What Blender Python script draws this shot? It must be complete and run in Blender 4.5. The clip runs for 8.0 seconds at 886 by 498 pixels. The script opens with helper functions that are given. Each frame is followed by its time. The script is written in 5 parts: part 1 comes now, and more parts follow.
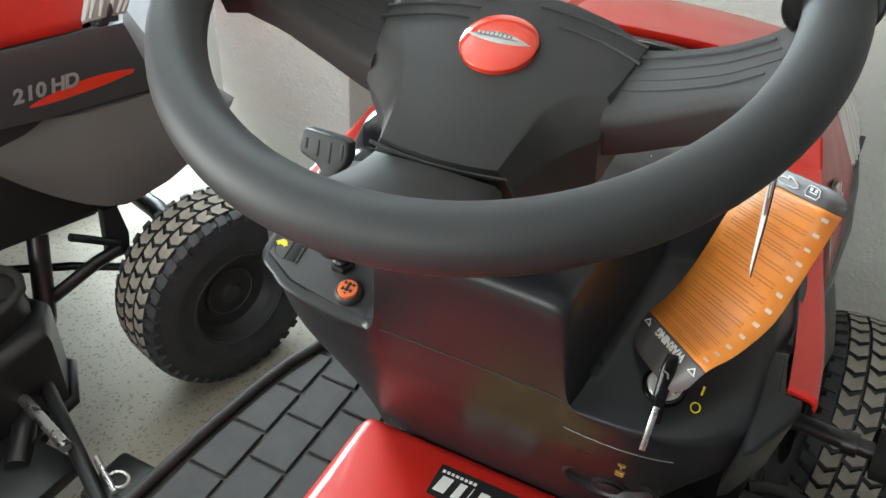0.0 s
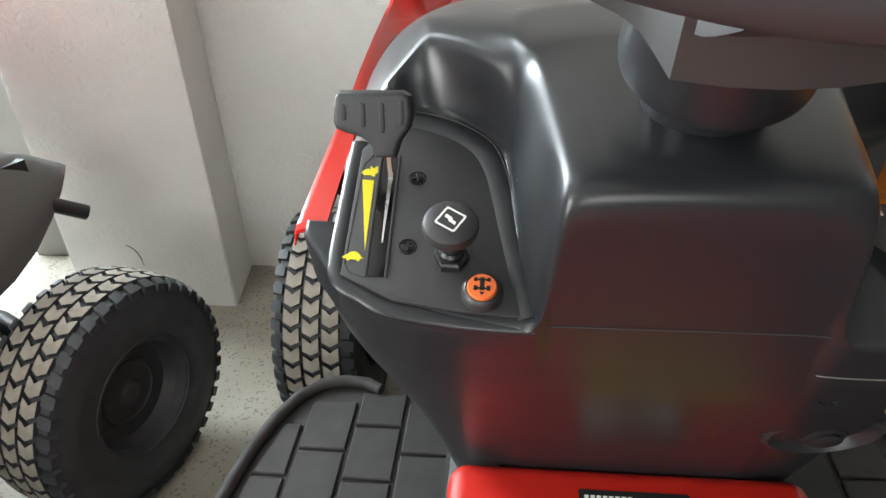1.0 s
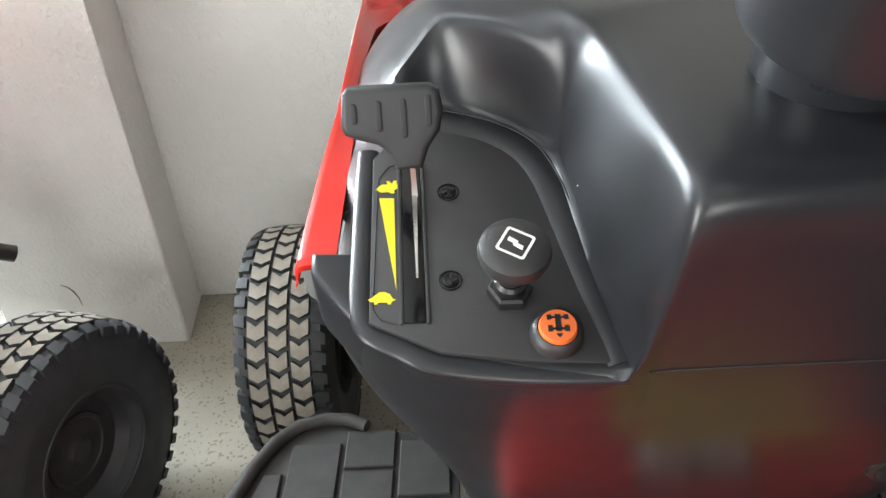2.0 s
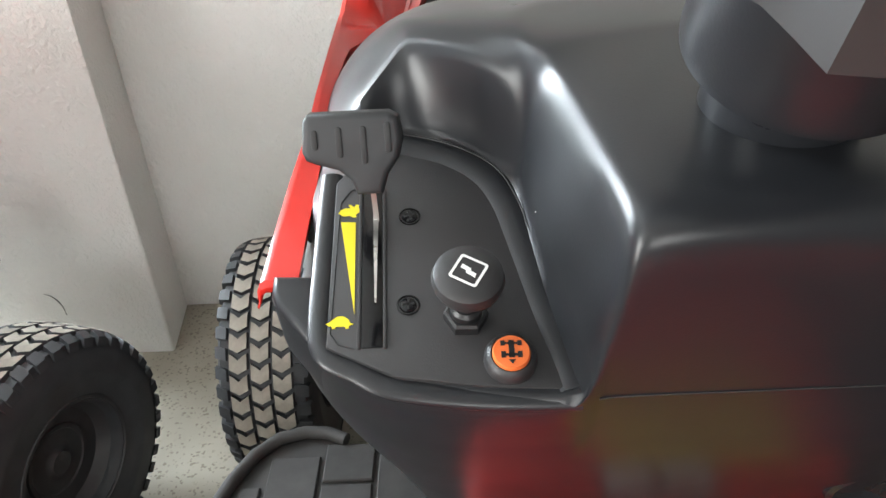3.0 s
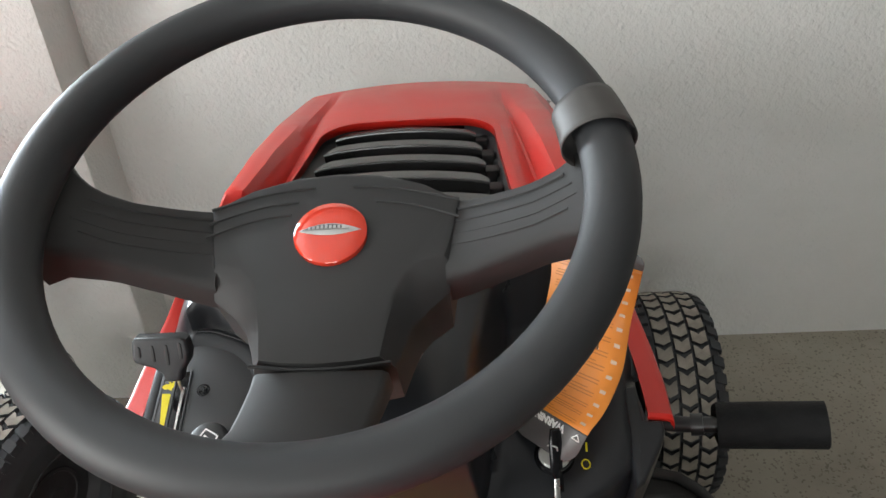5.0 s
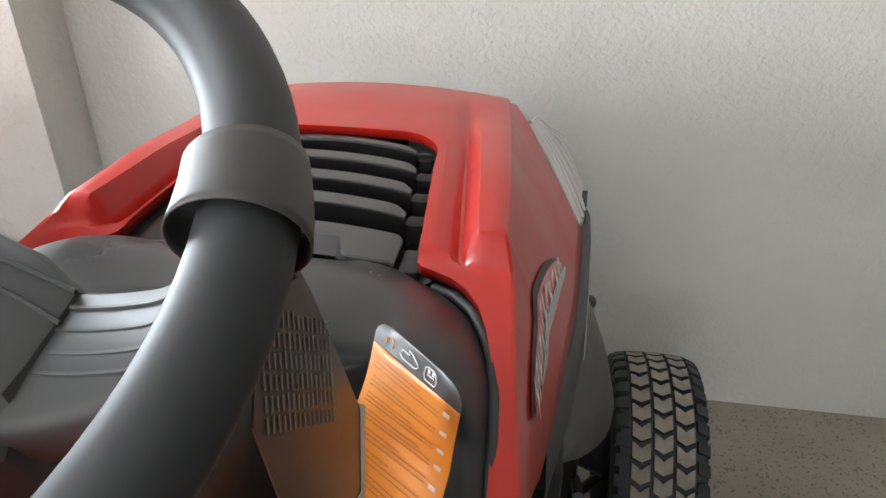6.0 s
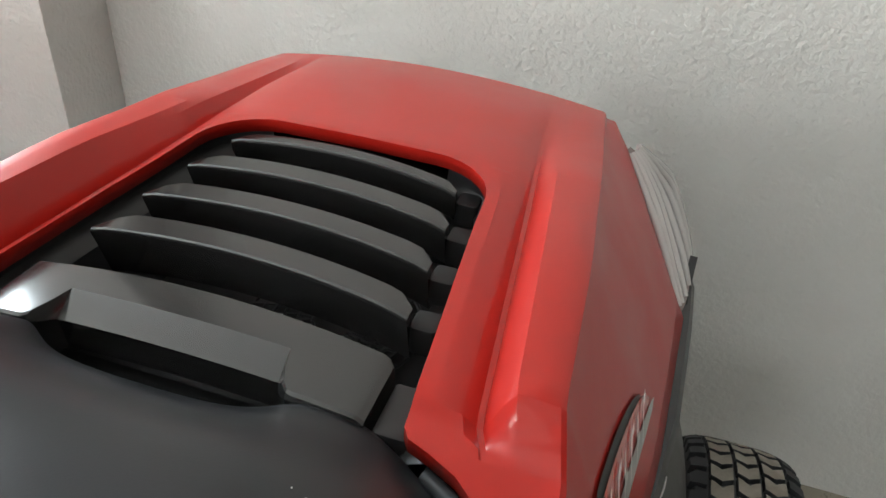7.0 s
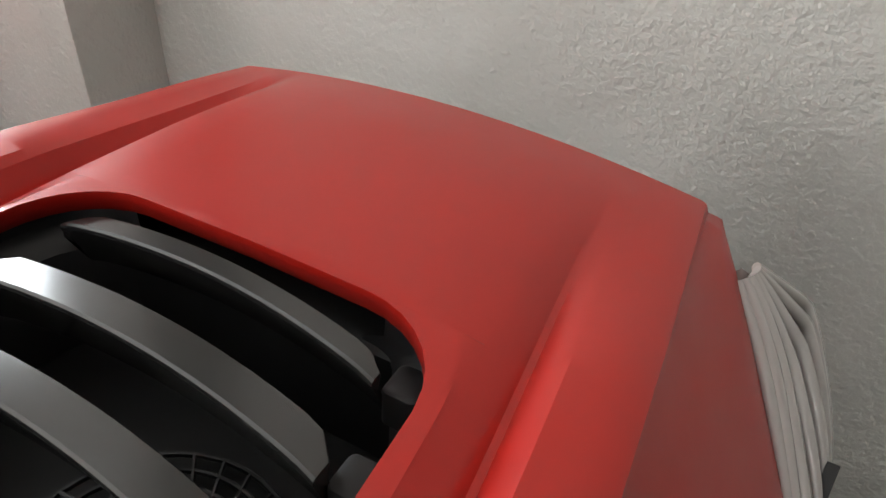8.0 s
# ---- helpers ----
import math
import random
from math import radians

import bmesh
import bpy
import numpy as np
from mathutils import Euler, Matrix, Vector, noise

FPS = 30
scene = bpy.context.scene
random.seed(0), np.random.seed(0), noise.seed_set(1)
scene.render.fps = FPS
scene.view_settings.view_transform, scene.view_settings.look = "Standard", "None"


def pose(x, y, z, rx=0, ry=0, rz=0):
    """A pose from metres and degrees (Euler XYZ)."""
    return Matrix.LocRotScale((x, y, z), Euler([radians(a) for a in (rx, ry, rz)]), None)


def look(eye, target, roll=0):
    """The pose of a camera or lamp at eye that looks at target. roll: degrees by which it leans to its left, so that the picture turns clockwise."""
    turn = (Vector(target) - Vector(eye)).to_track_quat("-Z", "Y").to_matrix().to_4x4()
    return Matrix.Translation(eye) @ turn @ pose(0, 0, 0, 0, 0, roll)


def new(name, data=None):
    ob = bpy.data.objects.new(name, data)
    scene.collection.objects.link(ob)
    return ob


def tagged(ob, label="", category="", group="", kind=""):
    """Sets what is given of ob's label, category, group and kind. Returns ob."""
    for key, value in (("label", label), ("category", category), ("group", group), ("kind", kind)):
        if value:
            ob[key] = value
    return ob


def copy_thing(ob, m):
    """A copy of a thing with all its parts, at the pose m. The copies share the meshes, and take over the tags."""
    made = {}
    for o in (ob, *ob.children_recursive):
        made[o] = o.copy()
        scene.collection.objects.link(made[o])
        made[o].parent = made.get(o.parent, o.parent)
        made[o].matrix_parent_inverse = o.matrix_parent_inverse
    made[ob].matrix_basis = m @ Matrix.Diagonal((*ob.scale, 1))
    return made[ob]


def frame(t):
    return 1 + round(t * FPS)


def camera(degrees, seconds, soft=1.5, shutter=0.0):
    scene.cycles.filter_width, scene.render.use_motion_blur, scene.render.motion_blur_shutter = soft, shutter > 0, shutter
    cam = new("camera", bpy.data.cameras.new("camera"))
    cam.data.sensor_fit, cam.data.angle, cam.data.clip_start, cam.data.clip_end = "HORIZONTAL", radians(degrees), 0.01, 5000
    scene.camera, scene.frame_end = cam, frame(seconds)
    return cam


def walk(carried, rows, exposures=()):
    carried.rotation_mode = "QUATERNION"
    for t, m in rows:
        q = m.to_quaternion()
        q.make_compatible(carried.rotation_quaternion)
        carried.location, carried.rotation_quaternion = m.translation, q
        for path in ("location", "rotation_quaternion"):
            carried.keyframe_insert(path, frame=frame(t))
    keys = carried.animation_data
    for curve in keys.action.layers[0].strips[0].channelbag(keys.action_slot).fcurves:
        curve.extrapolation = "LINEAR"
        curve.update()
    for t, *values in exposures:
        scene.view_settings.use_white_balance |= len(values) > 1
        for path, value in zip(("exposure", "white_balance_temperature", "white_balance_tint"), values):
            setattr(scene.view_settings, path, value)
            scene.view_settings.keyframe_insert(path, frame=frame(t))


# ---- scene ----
cam = camera(61.6, 8.0)
PATH = [
    (0, (0.13, 0.068, 1.207), (-0.519, 1.562, 0.046), 4.3),
    (0.5, (0.007, 0.053, 1.145), (-0.408, 1.665, 0.038), 2.6),
    (1, (-0.085, 0.121, 1.088), (-0.293, 1.782, -0.008), -2.5),
    (1.5, (-0.134, 0.182, 1.052), (-0.232, 1.859, -0.033), -3.8),
    (1.7, (-0.142, 0.2, 1.05), (-0.207, 1.877, -0.038), -4.3),
    (3, (-0.126, 0.2, 1.058), (-0.159, 1.89, -0.01), -3.1),
    (3.5, (-0.088, 0.157, 1.096), (-0.135, 1.853, 0.036), -3.2),
    (4, (-0.023, 0.106, 1.179), (-0.069, 1.811, 0.135), -2.8),
    (4.2, (-0.002, 0.085, 1.211), (-0.047, 1.795, 0.174), -2.7),
    (5.3, (0.13, 0.064, 1.276), (-0.026, 1.774, 0.25), -4.8),
    (5.5, (0.16, 0.095, 1.264), (-0.003, 1.809, 0.246), -4.0),
    (6, (0.223, 0.255, 1.219), (-0.044, 1.949, 0.19), -0.0),
    (6.5, (0.242, 0.409, 1.198), (-0.183, 2.045, 0.13), 1.3),
    (7, (0.1957, 0.5415, 1.1675), (-0.182, 1.927, 0.168), 4.55),
    (7.5, (0.1615, 0.7102, 1.109), (-0.371, 2.028, 0.088), 7.35),
    (8, (0.1912, 0.8348, 1.1105), (-0.440, 2.074, 0.051), 3.3),
]
EXPOSURES = [(0.0, 1.25, 6350, 2), (0.5, 1.14, 6450, 5), (1.0, 1.27, 6500, 6), (1.5, 1.45, 6500, 7), (3.5, 1.36, 6500, 8), (4.0, 1.46, 6500, 8), (4.2, 1.40, 6500, 8),
             (5.3, 0.82, 6500, 8), (6.0, 1.18, 6500, 9), (6.5, 0.88, 6500, 9), (7.0, 1.02, 6500, 6), (7.5, 1.02, 6550, 7), (8.0, 0.67, 6750, 10)]
walk(cam, [(t, look(eye, target, roll)) for t, eye, target, roll in PATH], EXPOSURES)

# ---- world, light ----
world = bpy.data.worlds.new("world")
scene.world = world
world.use_nodes = True
wn = world.node_tree
sky = wn.nodes.new("ShaderNodeTexSky")
sky.sky_type, sky.sun_disc = "NISHITA", False
sky.sun_elevation, sky.sun_rotation = radians(41), radians(86)
wn.links.new(sky.outputs[0], wn.nodes["Background"].inputs[0])
wn.nodes["Background"].inputs[1].default_value = 0.12


def window_light(name, m, w, h, watts, colour):
    lamp = bpy.data.lights.new(name, "AREA")
    lamp.shape, lamp.size, lamp.size_y, lamp.energy, lamp.color = "RECTANGLE", w, h, watts, colour
    ob = new(name, lamp)
    ob.matrix_world = m
    return ob


sun = bpy.data.lights.new("sun", "SUN")
sun.energy, sun.angle, sun.color = 1.2, radians(0.6), (1.0, 0.95, 0.88)
new("sun", sun).matrix_world = look((0, 0, 0), (-0.75, -0.05, -0.65))
# Added fill light at an assumed opening in the unseen left wall
window_light("added_left_fill", look((-3.15, -1.55, 1.2), (0.0, -0.3, 1.0)), 1.7, 2.2, 84, (1.0, 0.985, 0.96))
window_light("daylight_side_door", look((-1.95, 2.02, 1.5), (-1.2, 0.2, 1.45)), 1.4, 1.7, 150, (0.84, 0.925, 1.0))
window_light("daylight_window", look((-0.2, -2.55, 1.75), (-0.1, 1.0, 1.0)), 1.3, 0.85, 14, (1.0, 0.97, 0.92))


# ---- materials ----
def mat(name, colour, rough=0.5, metal=0.0, coat=0.0, spec=0.5):
    m = bpy.data.materials.new(name)
    m.use_nodes = True
    b = m.node_tree.nodes["Principled BSDF"]
    b.inputs["Base Color"].default_value = (*colour, 1)
    b.inputs["Roughness"].default_value = rough
    b.inputs["Metallic"].default_value = metal
    b.inputs["Coat Weight"].default_value = coat
    b.inputs["Coat Roughness"].default_value = 0.06
    b.inputs["Specular IOR Level"].default_value = spec
    return m


def node(m, kind, **values):
    n = m.node_tree.nodes.new("ShaderNode" + kind)
    for k, v in values.items():
        n.inputs[k.replace("_", " ")].default_value = v
    return n


def noise_of(m, scale, detail=4.0, rough=0.55):
    tc = node(m, "TexCoord")
    n = node(m, "TexNoise", Scale=scale, Detail=detail, Roughness=rough)
    m.node_tree.links.new(tc.outputs["Object"], n.inputs["Vector"])
    return n


def ramp(m, source, stops):
    r = node(m, "ValToRGB")
    els = r.color_ramp.elements
    while len(els) < len(stops):
        els.new(0.5)
    for e, (p, c) in zip(els, stops):
        e.position = p
        e.color = (*c, 1) if len(c) == 3 else c
    m.node_tree.links.new(source, r.inputs[0])
    return r


def vary(m, scale, dark, light, lo=0.3, hi=0.7, detail=5.0):
    """Mottled colour from one noise."""
    r = ramp(m, noise_of(m, scale, detail).outputs[0], [(lo, dark), (hi, light)])
    m.node_tree.links.new(r.outputs[0], m.node_tree.nodes["Principled BSDF"].inputs["Base Color"])
    return m


def rough_vary(m, scale, lo, hi):
    n = noise_of(m, scale, 5)
    mr = node(m, "MapRange", From_Min=0.3, From_Max=0.7, To_Min=lo, To_Max=hi)
    m.node_tree.links.new(n.outputs[0], mr.inputs[0])
    m.node_tree.links.new(mr.outputs[0], m.node_tree.nodes["Principled BSDF"].inputs["Roughness"])
    return m


def bump(m, scale, strength, dist=0.002, detail=6.0, second=None):
    lk = m.node_tree.links
    n = noise_of(m, scale, detail)
    b = node(m, "Bump", Strength=strength, Distance=dist)
    lk.new(n.outputs[0], b.inputs["Height"])
    if second:
        n2 = noise_of(m, second[0], 3)
        b2 = node(m, "Bump", Strength=second[1], Distance=second[2])
        lk.new(n2.outputs[0], b2.inputs["Height"])
        lk.new(b2.outputs[0], b.inputs["Normal"])
    lk.new(b.outputs[0], m.node_tree.nodes["Principled BSDF"].inputs["Normal"])
    return m


PLASTER = bump(vary(mat("white_plaster", (0.72, 0.71, 0.69), 0.92, spec=0.2), 2.2, (0.675, 0.672, 0.645), (0.765, 0.765, 0.748)), 105, 0.60, 0.0065, 2.0, (16, 0.32, 0.02))
# Unseen walls coloured dark for the room's unlit depth and dimmer reflections
DIMWALL = bump(vary(mat("dark_unseen_wall", (0.2, 0.195, 0.185), 0.9, spec=0.2), 1.6, (0.09, 0.087, 0.083), (0.15, 0.146, 0.138)), 60, 0.3, 0.004)
FLOOR = mat("terrazzo_floor", (0.45, 0.42, 0.37), 0.75, spec=0.15)
BLACK = bump(rough_vary(mat("black_moulded_plastic", (0.0155, 0.0165, 0.019), 0.31, spec=0.39), 14, 0.27, 0.35), 900, 0.10, 0.0005)
HUBPAD = bump(mat("satin_black_hub_plastic", (0.037, 0.0365, 0.037), 0.57, spec=0.27), 1400, 0.06, 0.0004)
PANEL = bump(rough_vary(mat("black_satin_panel", (0.026, 0.0255, 0.027), 0.45), 25, 0.40, 0.52), 1100, 0.15, 0.0006)
GLOSSBLACK = mat("gloss_black_plastic", (0.006, 0.006, 0.007), 0.12, spec=0.35)
GRILLE = rough_vary(mat("dark_grey_grille_plastic", (0.022, 0.0215, 0.022), 0.17, spec=0.85), 8, 0.13, 0.21)
# Near-black for black parts and print, and for shade inside recesses
VOID = mat("near_black_shade_and_parts", (0.011, 0.011, 0.012), 0.55)
RUBBER = mat("soft_black_rim_rubber", (0.028, 0.0295, 0.032), 0.53, spec=0.42)
RED = rough_vary(vary(mat("red_paint", (0.50, 0.016, 0.010), 0.4, coat=0.38, spec=0.3), 6, (0.46, 0.014, 0.009), (0.53, 0.018, 0.011)), 12, 0.36, 0.46)
GREY = bump(rough_vary(mat("grey_plastic", (0.092, 0.090, 0.087), 0.5), 15, 0.45, 0.6), 800, 0.1, 0.0005)
SIDEGREY = bump(mat("satin_grey_band_plastic", (0.048, 0.049, 0.052), 0.42), 800, 0.1, 0.0005)
DARKGREY = bump(mat("dark_grey_plastic", (0.03, 0.03, 0.032), 0.42), 800, 0.1, 0.0005)
MATGREY = bump(vary(mat("grey_rubber_mat", (0.05, 0.048, 0.047), 0.62, spec=0.3), 30, (0.027, 0.026, 0.0255), (0.042, 0.040, 0.039)), 600, 0.15, 0.0005)
TYRE = bump(vary(mat("black_tyre_rubber", (0.018, 0.018, 0.018), 0.62), 25, (0.020, 0.022, 0.025), (0.036, 0.039, 0.043)), 300, 0.2, 0.001)
TREAD = bump(vary(mat("dusty_tread_rubber", (0.2, 0.185, 0.16), 0.8), 40, (0.17, 0.155, 0.13), (0.29, 0.265, 0.225)), 400, 0.25, 0.001)
ORANGE = vary(mat("orange_card", (0.78, 0.26, 0.03), 0.45), 30, (0.63, 0.20, 0.022), (0.69, 0.232, 0.03))
CARDGREY = mat("dark_grey_card", (0.09, 0.085, 0.085), 0.45)
CARDBLACK = mat("black_brown_card", (0.045, 0.031, 0.025), 0.32)
WHITE = mat("white_print", (0.8, 0.8, 0.78), 0.5)
PRINT = mat("brown_print", (0.42, 0.14, 0.02), 0.6)
YELLOW = mat("yellow_print", (0.75, 0.62, 0.02), 0.5)
ORANGEBTN = mat("orange_button_plastic", (0.75, 0.16, 0.04), 0.4)
STEEL = rough_vary(mat("bright_steel", (0.62, 0.61, 0.59), 0.28, 1.0), 60, 0.2, 0.4)
BLACKSTEEL = mat("black_painted_steel", (0.012, 0.012, 0.013), 0.35)
EMBLEM = mat("red_enamel", (0.72, 0.045, 0.02), 0.12, coat=0.8)
SILVER = mat("silver_print", (0.55, 0.54, 0.53), 0.3, 0.6)
EDGEGLINT = rough_vary(mat("pale_edge_highlight", (0.11, 0.107, 0.10), 0.28), 40, 0.2, 0.4)
JAMBGREY = rough_vary(vary(mat("backlit_jamb_grey", (0.26, 0.255, 0.245), 0.6), 4, (0.23, 0.225, 0.215), (0.29, 0.285, 0.27)), 20, 0.5, 0.7)
FOAM = bump(rough_vary(mat("black_foam", (0.006, 0.0065, 0.007), 0.7, spec=0.25), 30, 0.6, 0.8), 260, 0.5, 0.002)
RIMBLACK = rough_vary(mat("dull_black_rim_paint", (0.022, 0.023, 0.025), 0.6), 30, 0.5, 0.7)
# Yellow of a patch added only for its reflection
REFLECTYELLOW = mat("yellow_reflection_source", (0.50, 0.32, 0.02), 0.4)
SILVERPLASTIC = mat("pale_metal_face", (0.6, 0.6, 0.57), 0.35, 0.3)
CARDWHITE = mat("white_card", (0.58, 0.575, 0.57), 0.6)
BADGE = mat("dull_badge_print", (0.50, 0.36, 0.26), 0.55)
GOLD = mat("dull_gold_print", (0.27, 0.165, 0.04), 0.5)
CARDPRINT = mat("pale_card_print", (0.2, 0.18, 0.165), 0.5)
BAND = mat("dark_grey_card_loop", (0.052, 0.049, 0.047), 0.5)
LENS = mat("clear_ribbed_lens", (0.60, 0.58, 0.57), 0.16, coat=0.7)
LAMPBACK = mat("pinkish_lamp_housing", (0.30, 0.25, 0.24), 0.25)


def floor_nodes(m):
    lk, b = m.node_tree.links, m.node_tree.nodes["Principled BSDF"]
    base = ramp(m, noise_of(m, 3.0, 6).outputs[0], [(0.3, (0.23, 0.208, 0.17)), (0.7, (0.345, 0.317, 0.265))])
    tc = node(m, "TexCoord")
    v = node(m, "TexVoronoi", Scale=220.0)
    lk.new(tc.outputs["Object"], v.inputs["Vector"])
    sp = ramp(m, v.outputs["Color"], [(0.0, (0.10, 0.085, 0.07)), (0.18, (0.24, 0.21, 0.175)), (0.24, (1, 1, 1)), (0.9, (1, 1, 1))])
    mx = node(m, "Mix")
    mx.data_type, mx.blend_type = "RGBA", "MULTIPLY"
    mx.inputs[0].default_value = 0.45
    lk.new(base.outputs[0], mx.inputs[6]), lk.new(sp.outputs[0], mx.inputs[7])
    lk.new(mx.outputs[2], b.inputs["Base Color"])
    return bump(m, 160, 0.2, 0.001)


floor_nodes(FLOOR)


# ---- mesh helpers ----
def finish(bm, angle=38):
    bm.normal_update()
    for f in bm.faces:
        f.smooth = True
    for e in bm.edges:
        e.smooth = not (len(e.link_faces) == 2 and e.calc_face_angle(0) > radians(angle))


def part(name, bm, material, parent=None, label="", angle=38):
    finish(bm, angle)
    me = bpy.data.meshes.new(name)
    bm.to_mesh(me)
    bm.free()
    for m in material if isinstance(material, (list, tuple)) else [material]:
        me.materials.append(m)
    ob = new(name, me)
    ob.parent = parent
    if label:
        ob["label"] = label
    return ob


def again(name, ob, parent, m):
    """Another object on the same mesh."""
    o = new(name, ob.data)
    o.parent = parent
    o.matrix_basis = m
    return o


def base(name, label, category, m=Matrix(), group=""):
    ob = new(name)
    ob.empty_display_size = 0.05
    ob.matrix_world = m
    return tagged(ob, label, category, group)


def box(x0, x1, y0, y1, z0, z1, bevel=0.0, seg=2, bm=None):
    bm = bm or bmesh.new()
    m = Matrix.Translation(((x0 + x1) / 2, (y0 + y1) / 2, (z0 + z1) / 2)) @ Matrix.Diagonal((x1 - x0, y1 - y0, z1 - z0, 1))
    r = bmesh.ops.create_cube(bm, size=1, matrix=m)
    if bevel:
        es = {e for v in r["verts"] for e in v.link_edges}
        bmesh.ops.bevel(bm, geom=list(es), offset=bevel, segments=seg, affect="EDGES", profile=0.5)
    return bm


def loft(rows, close_u=False, caps=False, bm=None):
    """A skin over rows of points; close_u joins each row's end to its start."""
    bm = bm or bmesh.new()
    vs = [[bm.verts.new(p) for p in row] for row in rows]
    n = len(rows[0])
    for a, b in zip(vs, vs[1:]):
        for i in range(n if close_u else n - 1):
            j = (i + 1) % n
            bm.faces.new((a[i], a[j], b[j], b[i]))
    if caps:
        bm.faces.new(list(reversed(vs[0])))
        bm.faces.new(vs[-1])
    return bm


def tube(points, r, seg=12, closed=False, caps=True, bm=None, flat=1.0):
    """A round bar along points; r one number or one for each point."""
    pts = [Vector(p) for p in points]
    n = len(pts)
    rs = r if isinstance(r, (list, tuple)) else [r] * n
    rows, up = [], None
    for i, p in enumerate(pts):
        d = (pts[(i + 1) % n] - pts[i - 1]) if closed else (pts[min(i + 1, n - 1)] - pts[max(i - 1, 0)])
        d.normalize()
        up = (up or (Vector((0, 0, 1)) if abs(d.z) < 0.9 else Vector((0, 1, 0))))
        side = d.cross(up).normalized()
        up = side.cross(d).normalized()
        rows.append([p + rs[i] * (math.cos(a) * side + flat * math.sin(a) * up) for a in (2 * math.pi * k / seg for k in range(seg))])
    if closed:
        rows.append(rows[0])
        b = loft(rows, True, False, bm)
        bmesh.ops.remove_doubles(b, verts=b.verts, dist=1e-6)
        return b
    return loft(rows, True, caps, bm)


def lathe(profile, seg=32, m=Matrix(), bm=None):
    """A body turned about z from (radius, height) pairs."""
    rows = [[m @ Vector((r * math.cos(a), r * math.sin(a), h)) for a in (2 * math.pi * k / seg for k in range(seg))] for r, h in profile]
    return loft(rows, True, True, bm)


def prism(outline, depth, bevel=0.0, m=Matrix(), seg=2):
    """A flat plate from an outline in x, y, its top at z = 0, bevelled round the top."""
    bm = bmesh.new()
    top = bm.faces.new([bm.verts.new((x, y, 0)) for x, y in outline])
    r = bmesh.ops.extrude_face_region(bm, geom=[top])
    vs = [v for v in r["geom"] if isinstance(v, bmesh.types.BMVert)]
    bmesh.ops.translate(bm, verts=vs, vec=(0, 0, -depth))
    bm.faces.ensure_lookup_table()
    bmesh.ops.recalc_face_normals(bm, faces=bm.faces)
    if bevel:
        es = [e for e in bm.edges if all(abs(v.co.z) < 1e-7 for v in e.verts)]
        bmesh.ops.bevel(bm, geom=es, offset=bevel, segments=seg, affect="EDGES", profile=0.5)
    bmesh.ops.transform(bm, matrix=m, verts=bm.verts)
    return bm


def rounded(x0, x1, y0, y1, r, n=5):
    pts = []
    for cx, cy, a0 in ((x1 - r, y1 - r, 0), (x0 + r, y1 - r, 90), (x0 + r, y0 + r, 180), (x1 - r, y0 + r, 270)):
        pts += [(cx + r * math.cos(radians(a0 + 90 * k / n)), cy + r * math.sin(radians(a0 + 90 * k / n))) for k in range(n + 1)]
    return pts


def lettering(text, size, m, depth=0.0004, shear=0.0, bold=0.0):
    cu = bpy.data.curves.new("lettering", "FONT")
    cu.body, cu.size, cu.extrude, cu.shear, cu.offset = text, size, depth, shear, bold
    cu.align_x, cu.align_y = "CENTER", "CENTER"
    ob = bpy.data.objects.new("lettering", cu)
    me = bpy.data.meshes.new_from_object(ob)
    bm = bmesh.new()
    bm.from_mesh(me)
    bmesh.ops.transform(bm, matrix=m, verts=bm.verts)
    bpy.data.objects.remove(ob), bpy.data.meshes.remove(me), bpy.data.curves.remove(cu)
    return bm


def mod(ob, kind, **values):
    md = ob.modifiers.new(kind.lower(), kind)
    for k, v in values.items():
        if k == "levels":
            md.levels = md.render_levels = v
        elif k == "thickness":
            md.thickness = v
        elif k == "offset":
            md.offset = v
        elif k == "width":
            md.width = v
        elif k == "segments":
            md.segments = v
    return ob


def lerp(a, b, t):
    return a + (b - a) * max(0.0, min(1.0, t))


def curve_at(keys, y):
    """Straight lines through (y, value) keys."""
    for (y0, v0), (y1, v1) in zip(keys, keys[1:]):
        if y <= y1:
            return lerp(v0, v1, (y - y0) / (y1 - y0))
    return keys[-1][1]


def axes(o, x, z):
    """A pose at o with its x and z along the given ways."""
    z = Vector(z).normalized()
    x = (Vector(x) - z * z.dot(Vector(x))).normalized()
    m = Matrix((x, z.cross(x), z)).transposed().to_4x4()
    m.translation = o
    return m
# ---- the room ----
def structure(name, bm, material, label, category):
    return tagged(part(name, bm, material), label, category, kind="structure")


WALL_Y = 1.67
structure("floor", box(-3.4, 2.6, -2.8, 2.2, -0.12, 0.0), FLOOR, "speckled grey-beige terrazzo floor, dusty", "floor")
structure("wall_back", box(-1.16, 2.4, WALL_Y, WALL_Y + 0.2, 0, 2.7), PLASTER, "rough white plastered wall behind the mowers", "wall")
def pilaster_block():
    """The pilaster's side leans back a little towards the wall."""
    plan = [(-1.16, 1.495), (-0.766, 1.495), (-0.787, WALL_Y), (-1.16, WALL_Y)]
    bm = loft([[(x, y, z) for x, y in plan] for z in (0.0, 0.9, 1.8, 2.7)], True, True)
    es = [e for e in bm.edges if all(v.co.y < 1.5 for v in e.verts) and abs(e.verts[0].co.z - e.verts[1].co.z) > 0.1]
    bmesh.ops.bevel(bm, geom=es, offset=0.009, segments=3, affect="EDGES", profile=0.5)
    return bm


